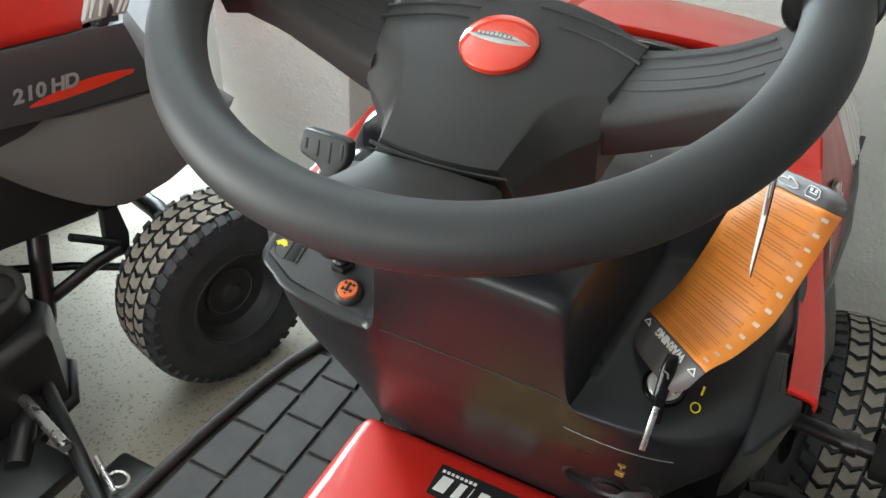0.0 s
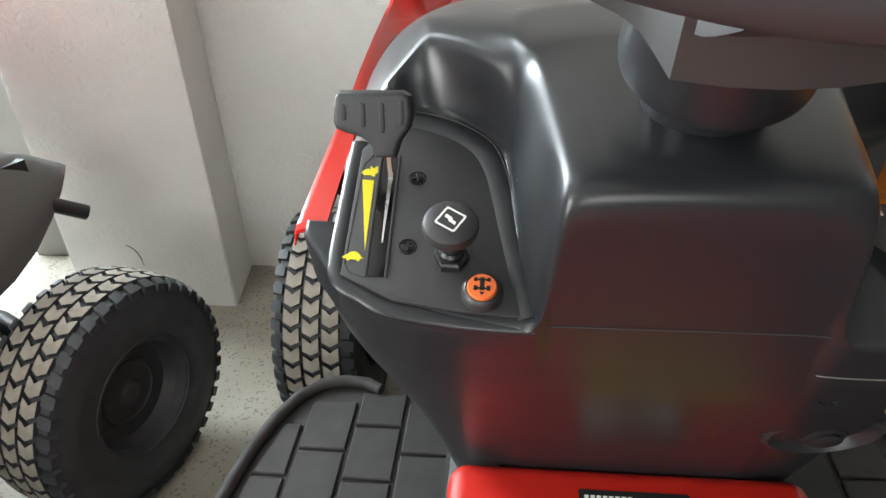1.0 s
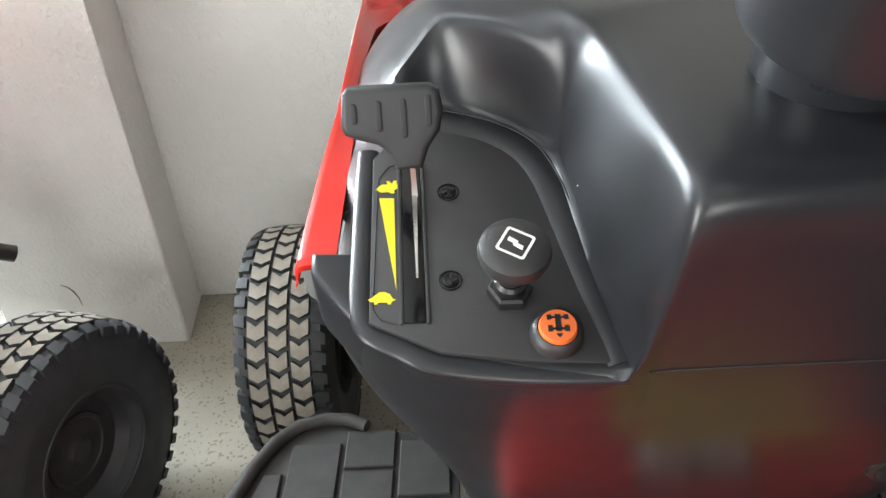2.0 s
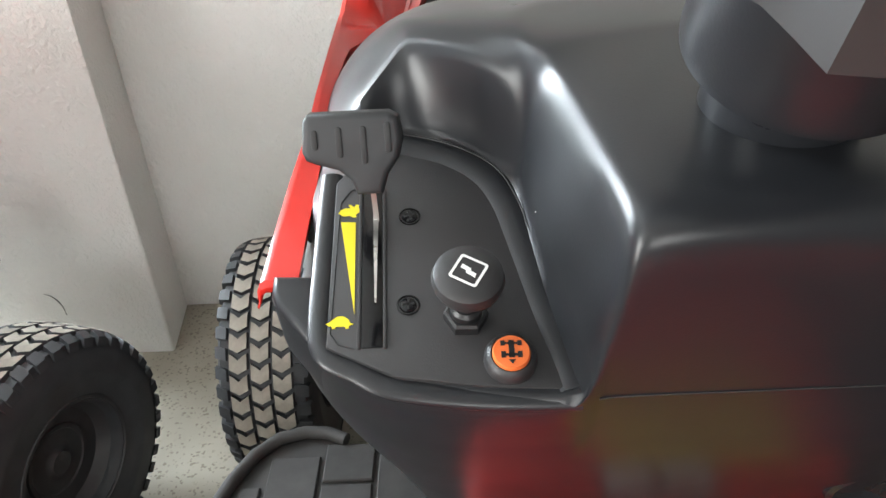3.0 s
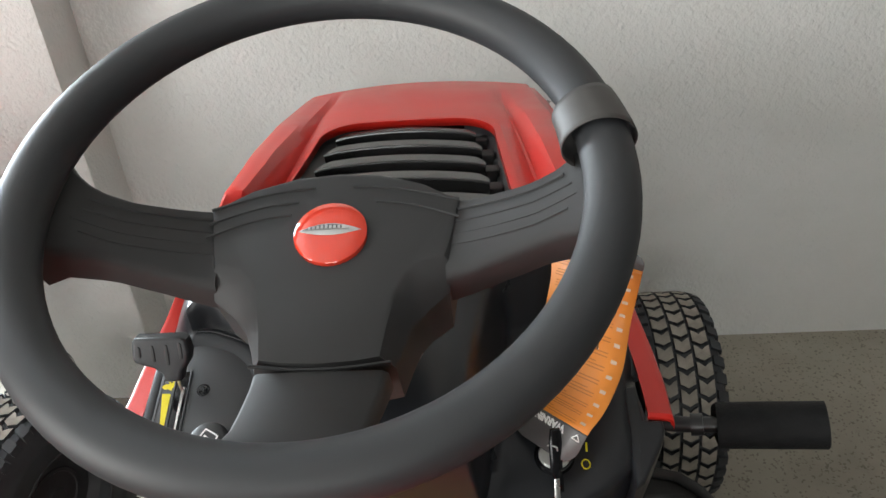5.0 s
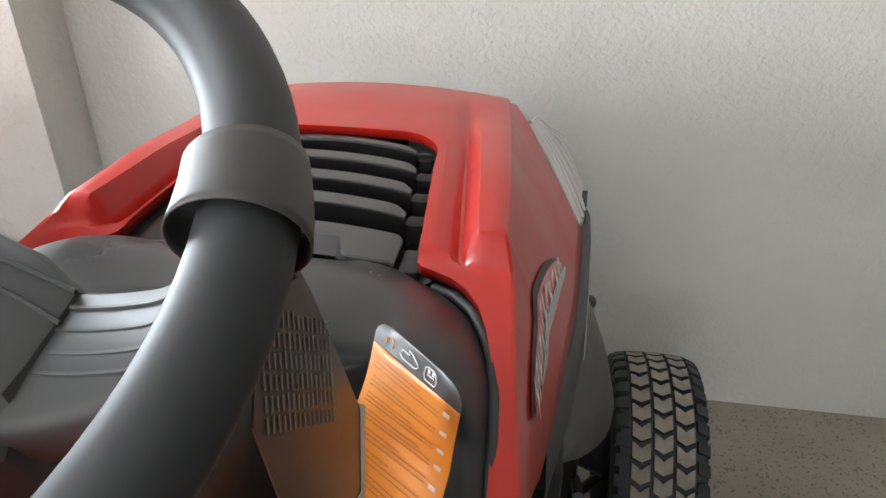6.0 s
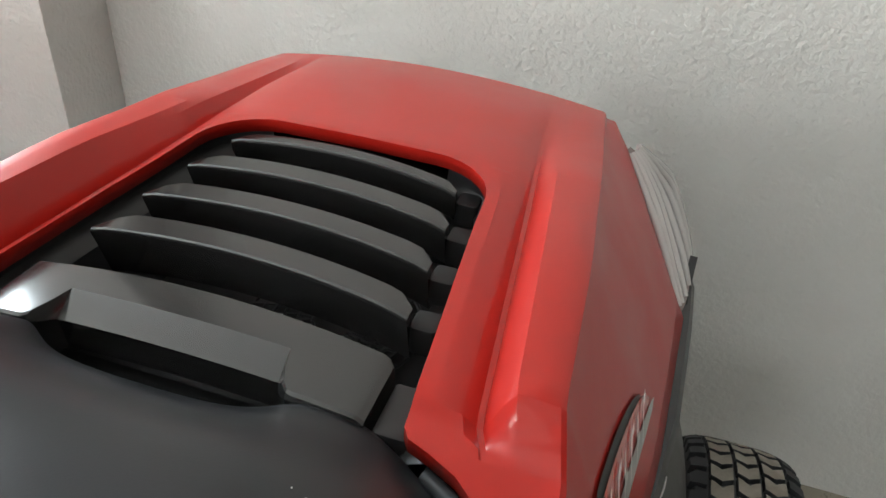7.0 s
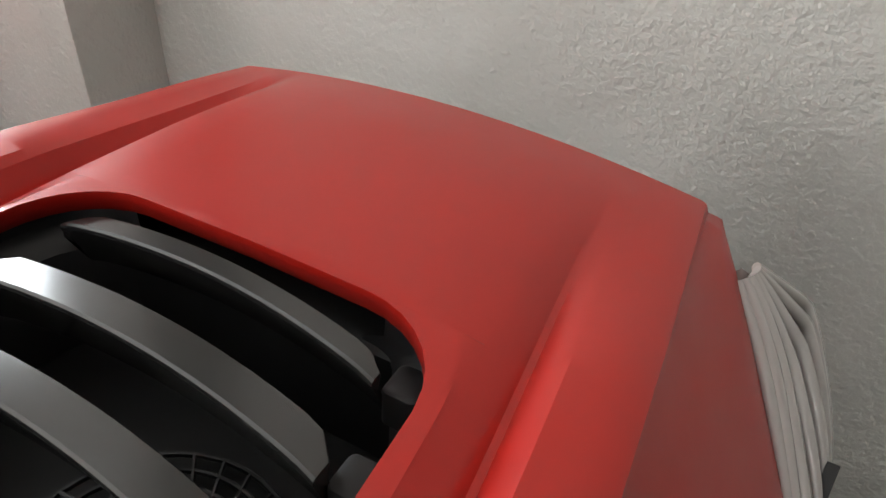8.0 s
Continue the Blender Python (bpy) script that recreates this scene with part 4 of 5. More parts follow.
HUB = [((0, .0505), (0, .047), -.053), ((.025, .0485), (.025, .045), -.053), ((.05, .040), (.049, .0375), -.053), ((.0735, .0255), (.0705, .0245), -.053), ((.0705, .010), (.068, .010), -.053),
       ((.068, -.003), (.0655, -.003), -.053), ((.066, -.016), (.0625, -.013), -.054), ((.0645, -.029), (.050, -.0165), -.060), ((.053, -.038), (.0425, -.024), -.063), ((.046, -.046), (.037, -.036), -.065),
       ((.0415, -.058), (.033, -.055), -.065), ((.037, -.0715), (.0305, -.0715), -.062), ((.018, -.0750), (.018, -.0735), -.054), ((0, -.0762), (0, -.0745), -.053)]


def hub_pad():
    """Raised pad with hollowed lower flanks."""
    side = HUB + [((-a[0], a[1]), (-b[0], b[1]), n) for a, b, n in reversed(HUB[1:-1])]
    rings = [[(x, y, -0.10) for (x, y), b, n in side], [(x, y, n - 0.002) for (x, y), b, n in side], [(lerp(a[0], b[0], 0.12), lerp(a[1], b[1], 0.12), lerp(n, -0.049, 0.05)) for a, b, n in side],
             [(lerp(a[0], b[0], 0.5), lerp(a[1], b[1], 0.5), lerp(n, -0.049, 0.42)) for a, b, n in side], [(b[0], b[1], -0.0495) for a, b, n in side], [(b[0] * 0.95, b[1] * 0.95, -0.0487) for a, b, n in side]]
    bm = loft(rings, True)
    bm.verts.ensure_lookup_table()
    bm.faces.new(bm.verts[-len(side):])
    bmesh.ops.recalc_face_normals(bm, faces=bm.faces)
    return bm


hub = part("hub", hub_pad(), HUBPAD, steering, "satin black hub pad", 32)
SPOKE_TOP = [(0, .0282), (.3, .0240), (.6, .0202), (.8, .0215), (.93, .0290), (1, .037)]
SPOKE_LOW = [(0, -.0255), (.4, -.0218), (.7, -.0210), (.93, -.0255), (1, -.033)]
for s in (1, -1):
    rows = []
    for k in range(13):
        t = k / 12
        u = lerp(0.063, 0.143, t)
        top, bot, n = curve_at(SPOKE_TOP, t), curve_at(SPOKE_LOW, t), lerp(-0.053, -0.008, t ** 1.3)
        rows.append([(s * u, top, n - 0.022), (s * u, top, n - 0.003), (s * u, top - 0.0025, n), (s * u, (top + bot) / 2, n + 0.001), (s * u, bot + 0.006, n), (s * u, bot + 0.002, n - 0.002), (s * u, bot, n - 0.006), (s * u, bot + 0.001, n - 0.026)])
    part("spoke", loft(rows, True, True), HUBPAD, steering, "", 50)
rows = []
for k in range(9):
    t = k / 8
    v = lerp(-0.0772, -0.140, t)
    h = lerp(0.0345, 0.0315, min(1, t * 1.6)) + 0.11 * max(0, t - 0.62) ** 2
    n = lerp(-0.053, -0.004, t ** 1.2)
    rows.append([(x, v, n + d) for x, d in ((-h, lerp(-0.022, -0.007, t)), (-h, -0.004), (-h + 0.003, -0.0005), (0, 0.001), (h - 0.003, -0.0005), (h, -0.004), (h, lerp(-0.022, -0.007, t)))])
part("lower_spoke", loft(rows, True, True), HUBPAD, steering, "", 50)
emb = part("emblem", lathe([(0.0205, -0.003), (0.0205, 0.001), (0.0195, 0.002), (0.012, 0.0032), (0.002, 0.0036)], 40, pose(0, .003, -0.047)), EMBLEM, steering, "round red enamel emblem")
part("steering_column", lathe([(0.030, -0.21), (0.030, -0.158), (0.041, -0.159), (0.044, -0.157), (0.0445, -0.153), (0.042, -0.12), (0.040, -0.08), (0.037, -0.05)], 48), BLACK, steering, "black column shroud")
stroke = [[(0.0175 * k, 0.0032 + s * 0.0040 * (1 - abs(k) ** 1.8), -0.0432 - 0.0012 * abs(k) ** 2) for s in (-1, 1)] for k in (i / 12 for i in range(-12, 13))]
stroke_ob = part("emblem_stroke", loft(stroke), SILVER, emb, "silver leaf on the emblem")
field = [[(0.0158 * k, 0.0032 + h * (1 - abs(k) ** 1.8), -0.0426 - 0.0011 * k * k) for h in (0.0002, 0.0032)] for k in (i / 12 for i in range(-12, 7))]
part("emblem_field", loft(field), CARDGREY, stroke_ob, "dark field of the leaf")
for i in range(10):
    x = -0.0118 + 0.00235 * i
    tall = 0.0022 * (1 - (abs(x + 0.0008) / 0.0165) ** 1.8) + 0.0005 * (i % 4 == 0)
    part("emblem_bar", box(x, x + 0.0014, 0.0030, 0.0032 + tall, -0.0428, -0.0422 - 3.6 * x * x), SILVER, stroke_ob)


def spoke_n(t):
    return lerp(-0.053, -0.008, t ** 1.3)


for s in (1, -1):
    for drop, e in ((0.008, 0.80), (0.0165, 0.84), (0.025, 0.86), (0.032, 0.80)):
        pts = []
        for i in range(15):
            t = lerp(0.04, e, i / 14)
            pts.append((s * lerp(0.063, 0.143, t), lerp(0.0282, 0.0202, t / 0.6) + 0.012 * max(0, t - 0.6) ** 2 - drop * (1 - 0.12 * t), spoke_n(t) + 0.0003))
        part("spoke_rib", tube(pts, 0.0010, 6), HUBPAD, steering)
    for v0, u1 in ((0.024, 0.012), (0.014, 0.021), (0.005, 0.024)) if s < 0 else ((0.024, 0.010), (0.012, 0.024)):
        pts = [(s * lerp(0.071, u1, k / 12), v0 + 0.013 * math.sin(math.pi / 2 * k / 12), -0.0484) for k in range(13)]
        part("hub_rib", tube(pts, 0.0009, 6), HUBPAD, steering)
seam = [(lerp(-0.036, 0.036, k / 12), -0.0735 - 0.003 * math.sin(math.pi * k / 12), -0.0520) for k in range(13)]
part("hub_seam", tube(seam, 0.0011, 6), VOID, steering)
# loose loop of the card tag round the rim
def rim_loop():
    rows = []
    for k in range(9):
        a = radians(lerp(6.8, 17.0, k / 8))
        out, r = Vector((math.cos(a), math.sin(a), 0)), RIM_T + lerp(0.0052, 0.0034, k / 8)
        c = out * (RIM_R - 0.0022)
        rows.append([c + out * (r * 1.03 * math.cos(b)) + Vector((0, 0, r * math.sin(b) - 0.001)) for b in (2 * math.pi * q / 32 for q in range(32))])
    return loft(rows, True)


loop = part("rim_loop", rim_loop(), BAND, steering, "loose dark card loop round the rim", 60)
mod(loop, "SOLIDIFY", thickness=0.0006, offset=1)
# ---- controls on the left panel ----
TOP = 0.003
PANEL_INV = panel_pose(-.13, .49, 0.003).inverted()
# throttle: slot, scale and lever
# Raised near-black plate stands in for the dark depth of the slot
slot = part("slot_dark_plate", prism(rounded(-0.0048, 0.0048, -0.044, 0.044, 0.001), 0.003, 0.0004), GLOSSBLACK, panel, "glossy black plate standing in for the throttle slot's dark depth")
slot.matrix_basis = PANEL_INV @ panel_pose(-0.1645, 0.4865, TOP + 0.0006, 1.5)
# Steel strip painted in for the reflection on the slot's inner wall
o = part("slot_glint", prism([(-.0002, -.022), (.0006, -.022), (.0016, .030), (-.0010, .030)], 0.0008), STEEL, panel, "bright strip painted for the reflection on the slot's wall")
o.matrix_basis = PANEL_INV @ panel_pose(-0.1632, 0.4865, TOP + 0.0016, 1.5)
for dx in (-0.0056, 0.0056):
    o = part("slot_rail", box(-0.0008, 0.0008, -0.0445, 0.0445, 0, 0.0012, 0.0003), PANEL, panel)
    o.matrix_basis = PANEL_INV @ panel_pose(-0.1645, 0.4865, TOP, 1.5) @ pose(dx, 0, 0)


def flat_mark(name, outline, x, y, material, turn=0.0, lift=0.0, parent=None, label=""):
    o = part(name, prism(outline, 0.0006), material, parent or panel, label)
    o.matrix_basis = PANEL_INV @ panel_pose(x, y, TOP + 0.0004 + lift, turn)
    return o


frame_out = panel_local([(-.1705, .529), (-.176, .528), (-.181, .52), (-.1815, .452), (-.178, .447), (-.1705, .445)], -.176, .487)
for a, b in zip(frame_out, frame_out[1:]):
    o = part("scale_line", tube([(*a, 0), (*b, 0)], 0.0003, 6), VOID, panel)
    o.matrix_basis = PANEL_INV @ panel_pose(-.176, .487, TOP + 0.0001)
flat_mark("throttle_wedge", panel_local([(-.1802, .509), (-.1715, .461), (-.1732, .509)], -.176, .485), -.176, .485, YELLOW, label="yellow throttle wedge")
hare = [(-.0052, -.0008), (-.003, -.0026), (.0005, -.0022), (.002, -.0034), (.0036, -.003), (.0030, -.0016), (.0048, -.0002), (.0056, .0016), (.0042, .0026), (.0044, .0044), (.0030, .0046), (.0022, .0026), (.0008, .0042), (-.0006, .0044), (.0004, .0022), (-.0022, .0022), (-.0042, .0010)]
flat_mark("hare_mark", hare, -.1765, .515, YELLOW, label="yellow hare mark")
tort = [(-.0062, -.0004), (-.0048, -.0014), (-.0036, -.0016), (-.0034, -.0028), (-.0020, -.0028), (-.0018, -.0018), (.0022, -.0018), (.0024, -.0028), (.0038, -.0028), (.0040, -.0014), (.0058, -.0006), (.0044, .0000), (.0034, .0020), (.0010, .0034), (-.0014, .0032), (-.0034, .0016), (-.0046, .0004)]
flat_mark("tortoise_mark", tort, -.1775, .457, YELLOW, label="yellow tortoise mark")
# throttle lever
LV = [(-.0300, .0215), (-.0285, .0355), (-.026, .0385), (.010, .0385), (.0145, .036), (.0160, .026), (.0140, .0175), (.0085, .0100), (.0055, .0010), (-.0065, .0010), (-.0080, .0075), (-.0140, .0125), (-.0240, .0155), (-.0285, .0175)]
lever = part("throttle_lever", prism(list(reversed(LV)), 0.011, 0.003, pose(0, 0, 0.0055), 3), RUBBER, mower, "black rubber throttle lever")
lever.matrix_basis = axes((-.1635, .5055, .8965), (1, 0, 0), (0.0, -1, 0.28))
# Raised near-black capsules stand in for shade in the lever's grooves
for gx, gy, h in ((-.0235, .0270, .0045), (-.0125, .0255, .0068), (-.0015, .0240, .0085), (.0095, .0270, .0068)):
    part("groove_shade", prism(rounded(-.0014, .0014, -h, h, .0013), 0.001, 0.0003, pose(gx, gy, 0.0061)), VOID, lever)
part("lever_blade", box(-.0012, .0012, -.0005, .0005, -.034, .004, 0), STEEL, lever, "bright steel lever blade").matrix_basis = pose(0.0005, 0.0, -0.002, -70, 0, 0)

# screws
for sx, sy, turn in ((-.1475, .5125, 20), (-.148, .4655, 0)):
    scr = part("screw", lathe([(.0052, -.001), (.0052, .0004), (.0047, .0005), (.0044, -.0006), (.0040, -.0008), (.0036, .0006), (.0015, .0012), (.0004, .0013)], 24), GLOSSBLACK, panel, "black cross-head screw")
    scr.matrix_basis = PANEL_INV @ panel_pose(sx, sy, TOP + 0.0002, turn)
    for a in (0, 90):
        part("screw_slot", box(-.0026, .0026, -.0005, .0005, .0008, .0015), VOID, scr).matrix_basis = pose(0, 0, 0, 0, 0, a)

# choke knob
choke = part("choke_knob", lathe([(.0045, .006), (.0050, .018), (.0066, .0205), (.0110, .0235), (.0142, .0275), (.0150, .0310), (.0142, .0340), (.0120, .0356), (.0060, .0362), (.0005, .0363)], 40), PANEL, panel, "round black choke knob")
choke.matrix_basis = PANEL_INV @ panel_pose(-.1230, .4595, TOP)
part("nut", lathe([(.0098, -.001), (.0098, .0048), (.0086, .0060), (.0050, .0062)], 6), BLACKSTEEL, choke, "black hexagonal nut")
part("collar", lathe([(.0070, .006), (.0070, .0095), (.0055, .011)], 24), BLACKSTEEL, choke)
sq = rounded(-.0062, .0062, -.0062, .0062, .0012)
bm = bmesh.new()
inn = rounded(-.0051, .0051, -.0051, .0051, .0008)
loft([[(x, y, 0) for x, y in sq], [(x, y, 0) for x, y in inn]], True, bm=bm)
part("choke_mark", bm, WHITE, choke, "white choke symbol").matrix_basis = pose(0, 0, 0.0366, 0, 0, -30)
part("choke_flap", prism([(-.0010, -.0040), (.0008, -.0034), (.0004, -.0008), (.0014, -.0002), (.0010, .0040), (-.0008, .0034), (-.0004, .0008), (-.0014, .0002)], 0.0004, 0, pose(0, 0, 0.0366, 0, 0, 48)), WHITE, choke)

# flat shelf at the right corner of the console
SHELF_RIGHT = [(.186, .436), (.193, .441), (.2115, .470), (.2145, .479), (.2140, .4865), (.2000, .4875), (.1985, .515), (.186, .515)]
part("console_corner", prism([(x - .20, (y - .47) * 1.063) for x, y in SHELF_RIGHT], 0.080, 0.004, axes((.20, .47, .8525), (1, 0, 0), (0, -0.36, 1)), 4), BLACK, dash, "flat shelf at the corner of the console", 40)

# orange button
btn = part("button_collar", lathe([(.0112, -.001), (.0112, .0030), (.0100, .0058), (.0086, .0066), (.0080, .0060)], 32), PANEL, panel, "black button collar")
btn.matrix_basis = PANEL_INV @ panel_pose(-.1052, .4400, TOP)
part("button", lathe([(.0080, .003), (.0080, .0072), (.0074, .0084), (.0030, .0086), (.0004, .0086)], 32), ORANGEBTN, btn, "orange push button")
for x0, x1, y0, y1 in ((-.0012, .0012, -.0030, .0050), (-.0044, -.0026, .0026, .0048), (.0026, .0044, .0026, .0048), (-.0044, -.0024, -.0030, -.0002), (.0024, .0044, -.0030, -.0002), (-.0030, .0030, .0032, .0040), (-.0030, .0030, -.0022, -.0012)):
    part("button_print", box(x0, x1, y0, y1, .0085, .0089), VOID, btn)
part("button_arrow", prism([(-.0014, -.0040), (0, -.0058), (.0014, -.0040)], 0.0004, 0, pose(0, 0, .0089)), VOID, btn)

# ---- ignition on the right shoulder ----
RN = Vector((0, -0.36, 1)).normalized()


def right_pose(x, y, z, turn=0.0):
    return axes((x, y, z), (1, 0, 0), RN) @ Matrix.Rotation(radians(turn), 4, "Z")


lock = part("ignition_lock", lathe([(.0150, -.010), (.0150, .0015), (.0138, .0040), (.0120, .0048), (.0118, .0030)], 32), GLOSSBLACK, mower, "black ignition lock collar")
lock.matrix_basis = right_pose(.1290, .4600, .8500)
part("lock_face", lathe([(.0117, .0), (.0117, .0042), (.0105, .0052), (.0030, .0054), (.0004, .0054)], 32), SILVERPLASTIC, lock, "pale metal lock face")
key = base("ignition_key", "black-bowed ignition key in the lock with a hanging spare key", "key")
part("key_bow", prism([(-.0085, .004), (-.0095, .012), (-.0085, .020), (-.004, .0245), (.004, .0245), (.0085, .020), (.0095, .012), (.0085, .004), (.003, .0), (-.003, .0)], 0.0035, 0.0008), GLOSSBLACK, key, "black plastic key bow").matrix_basis = axes((.1315, .4520, .8580), (0.12, -0.75, 0.55), (1, 0.1, 0.05)) @ pose(0, 0, 0, 0, 0, 0)
ring = [(.1350 + .0060 * math.cos(a), .4440 + .003 * math.sin(a), .8720 + .0060 * math.sin(a)) for a in (2 * math.pi * k / 24 for k in range(24))]
part("key_ring", tube(ring, 0.0007, 8, closed=True), STEEL, key, "steel key ring")
SPARE = axes((.1285, .4435, .8720), (1, 0.0, 0.0), (0.2, -0.87, 0.46))
part("spare_blade", box(-.0021, .0021, -.050, -.014, -.0007, .0007, .0004), STEEL, key, "flat steel spare key blade").matrix_basis = SPARE
part("spare_bow", prism([(-.0022, -.019), (.0022, -.019), (.0042, -.012), (.0046, .008), (.0034, .017), (-.0034, .017), (-.0046, .008), (-.0042, -.012)], 0.003, 0.0007, pose(0, 0, .0015)), GLOSSBLACK, key, "black plastic bow of the spare key").matrix_basis = SPARE
o = part("run_mark", box(-.0007, .0007, -.0035, .0035, 0, .0005), YELLOW, dash, "yellow ignition mark")
o.matrix_basis = right_pose(.1530, .4630, .8560, -4)
o = part("stop_mark", tube([(.0030 * math.cos(a), .0036 * math.sin(a), 0) for a in (2 * math.pi * k / 20 for k in range(20))], 0.0005, 6, closed=True), YELLOW, dash, "yellow stop mark")
o.matrix_basis = right_pose(.1515, .4520, .8500, 0)
for dx, dz, w, h in ((0, .002, .007, .0010), (0, .0, .0012, .004), (.0, -.0070, .008, .0010), (-.0034, -.0085, .0012, .003), (.0034, -.0085, .0012, .003), (.0, -.0102, .007, .0010)):
    part("icon_bar", box(.119 + (dx - w / 2) * .8, .119 + (dx + w / 2) * .8, .4330, .4350, .7890 + (dz - h / 2) * .8, .7895 + (dz + h / 2) * .8), GOLD, dash)
BOOT = axes(dash_front(.112, .716, -0.004), (1, 0, 0), (0.10, -1, -0.30))
recess = part("boot_recess", lathe([(.036, -.004), (.034, .0045), (.031, .0060), (.028, .0035), (.022, -.004), (.004, -.006)], 32, Matrix.Diagonal((1.15, 0.72, 1, 1))), BLACK, dash, "black oval recess of the boot")
recess.matrix_basis = BOOT
boot = part("rubber_boot", lathe([(.019, -.004), (.019, .0), (.0155, .001), (.0165, .003), (.0125, .004), (.0135, .006), (.0095, .007), (.0105, .009), (.007, .010), (.002, .0105)], 24, Matrix.Diagonal((1, 0.8, 1, 1))), VOID, dash, "black ribbed rubber boot")
boot.matrix_basis = BOOT

# ---- warning tag ----
tagob = base("warning_tag", "orange card warning tag with dark ends, hanging by the ignition key", "tag")
TAG_NEAR = [Vector(p) for p in ((.097, .480, .862), (.104, .4985, .878), (.113, .512, .888), (.1225, .526, .910), (.130, .536, .940), (.1350, .553, .958), (.1345, .584, .972))]
TAG_FAR = [Vector(p) for p in ((.138, .432, .868), (.149, .437, .894), (.163, .450, .905), (.178, .475, .918), (.186, .497, .940), (.190, .498, .970), (.194, .4985, 1.0))]


def bend_at(pts, f):
    """A soft curve through pts, f counted in their steps."""
    i = min(int(f), len(pts) - 2)
    t, b, c = f - i, pts[i], pts[i + 1]
    a = pts[i - 1] if i > 0 else 2 * b - c
    d = pts[i + 2] if i + 2 < len(pts) else 2 * c - b
    return 0.5 * (2 * b + (c - a) * t + (2 * a - 5 * b + 4 * c - d) * t * t + (3 * b - a - 3 * c + d) * t ** 3)


def tag_at(u, k, lift=0.0):
    """A place on the card: u from 0 at the key to 1 at the top, k across from -1 to 1."""
    f = curve_at([(0, 0), (0.29, 1.0), (0.93, 5.55), (1.0, 6.0)], u)
    near, far = bend_at(TAG_NEAR, f), bend_at(TAG_FAR, f)
    g = min(f + 0.05, 6.0)
    along = (bend_at(TAG_NEAR, g) + bend_at(TAG_FAR, g)) - (bend_at(TAG_NEAR, g - 0.05) + bend_at(TAG_FAR, g - 0.05))
    return near.lerp(far, (k + 1) / 2) + (far - near).cross(along).normalized() * lift


def tag_patch(u0, u1, k0, k1, lift, nu=10, nk=4, round0=0.0, round1=0.0):
    rows = []
    for i in range(nu + 1):
        u = lerp(u0, u1, i / nu)
        s = 1.0
        if round1 and u > u1 - round1:
            s = 1 - 0.42 * (1 - math.sqrt(max(0, 1 - ((u - u1 + round1) / round1) ** 2)))
        if round0 and u < u0 + round0:
            s = 1 - 0.42 * (1 - math.sqrt(max(0, 1 - ((u0 + round0 - u) / round0) ** 2)))
        rows.append([tag_at(u, lerp(k0, k1, j / nk) * s, lift) for j in range(nk + 1)])
    return loft(rows)


card = part("card", tag_patch(0.29, 0.93, -1, 1, 0, 40), ORANGE, tagob, "orange printed card")
mod(card, "SOLIDIFY", thickness=0.0005, offset=-1)
for a, b, r0, r1 in ((0.0, 0.29, 0.16, 0.0), (0.93, 1.0, 0.0, 0.05)):
    e = part("card_end", tag_patch(a, b, -1, 1, 0, 14, 4, r0, r1), CARDGREY, tagob, "dark grey card end")
    mod(e, "SOLIDIFY", thickness=0.0005, offset=-1)
rng = random.Random(4)
for i in range(52):
    u = lerp(0.31, 0.915, i / 51)
    if i % 4 == 3:
        continue
    part("print_line", tag_patch(u - 0.0018, u + 0.0018, lerp(-0.88, -0.82, rng.random()), lerp(-0.1, 0.5, rng.random()) if i % 4 == 2 else 0.64, 0.0006, 2, 6), PRINT, tagob)
for i in range(12):
    u = lerp(0.325, 0.90, i / 11)
    part("print_badge", tag_patch(u - 0.006, u + 0.006, 0.73, 0.86, 0.0006, 2, 2), BADGE, tagob)
MOWER_SIGN = [(-.30, .925), (-.22, .912), (.06, .912), (.14, .925), (.12, .94), (-.02, .965), (-.10, .968), (-.08, .95), (-.24, .95)]
SHIELD_SIGN = [(.30, .905), (.50, .905), (.53, .925), (.51, .96), (.46, .97), (.34, .97), (.29, .96), (.27, .925)]
for sign in (MOWER_SIGN, SHIELD_SIGN):
    ends = [tag_at(0.945 + (u - 0.905) * 0.6, k, 0.0009) for k, u in sign]
    part("print_symbol", tube(ends, 0.00035, 6, closed=True), WHITE, tagob, "white printed symbol")
for k0, k1, u0, u1 in ((.33, .47, .960, .964), (.33, .38, .967, .979), (.42, .47, .967, .979)):
    part("print_symbol", tag_patch(u0, u1, k0, k1, 0.0006, 2, 2), WHITE, tagob)
part("print_arrow", tube([tag_at(.963 + .014 * math.sin(a), -.55 + .10 * math.cos(a), .0009) for a in (math.pi * q / 6 for q in range(-2, 8))], 0.0004, 6), ORANGE, tagob)
u = 0.235
o, r = tag_at(u, 0, 0.0007), tag_at(u, -1, 0.0007)
nrm = (tag_at(u, 0, 0.01) - tag_at(u, 0, 0)).normalized()
part("warning_word", lettering("WARNING", 0.0075, axes(o, r - o, nrm), 0.0002, 0, 0.0003), WHITE, tagob, "white word on the dark end")
for k in (-0.82, 0.82):
    c = [tag_at(0.21, k - 0.10, 0.0008), tag_at(0.21, k + 0.10, 0.0008), tag_at(0.255, k, 0.0008)]
    for a, b in zip(c, c[1:] + c[:1]):
        part("warning_triangle", tube([a, b], 0.0004, 6), WHITE, tagob)
part("tag_tie", tube([(.1235, .4520, .8700), (.126, .4440, .8780), (.129, .4400, .8800), (.130, .4450, .8700)], 0.0006, 6), SILVER, tagob)

# ---- black tag on the rim ----
btag = base("black_tag", "black card tag with white label, hanging from the steering wheel", "tag")
BM = axes((.1475, .45, 1.03), (0, 1, 0), (1, .03, .10))


def tag_plane(pts):
    return [(y - .45, (z - 1.03) * 1.025) for y, z in pts]


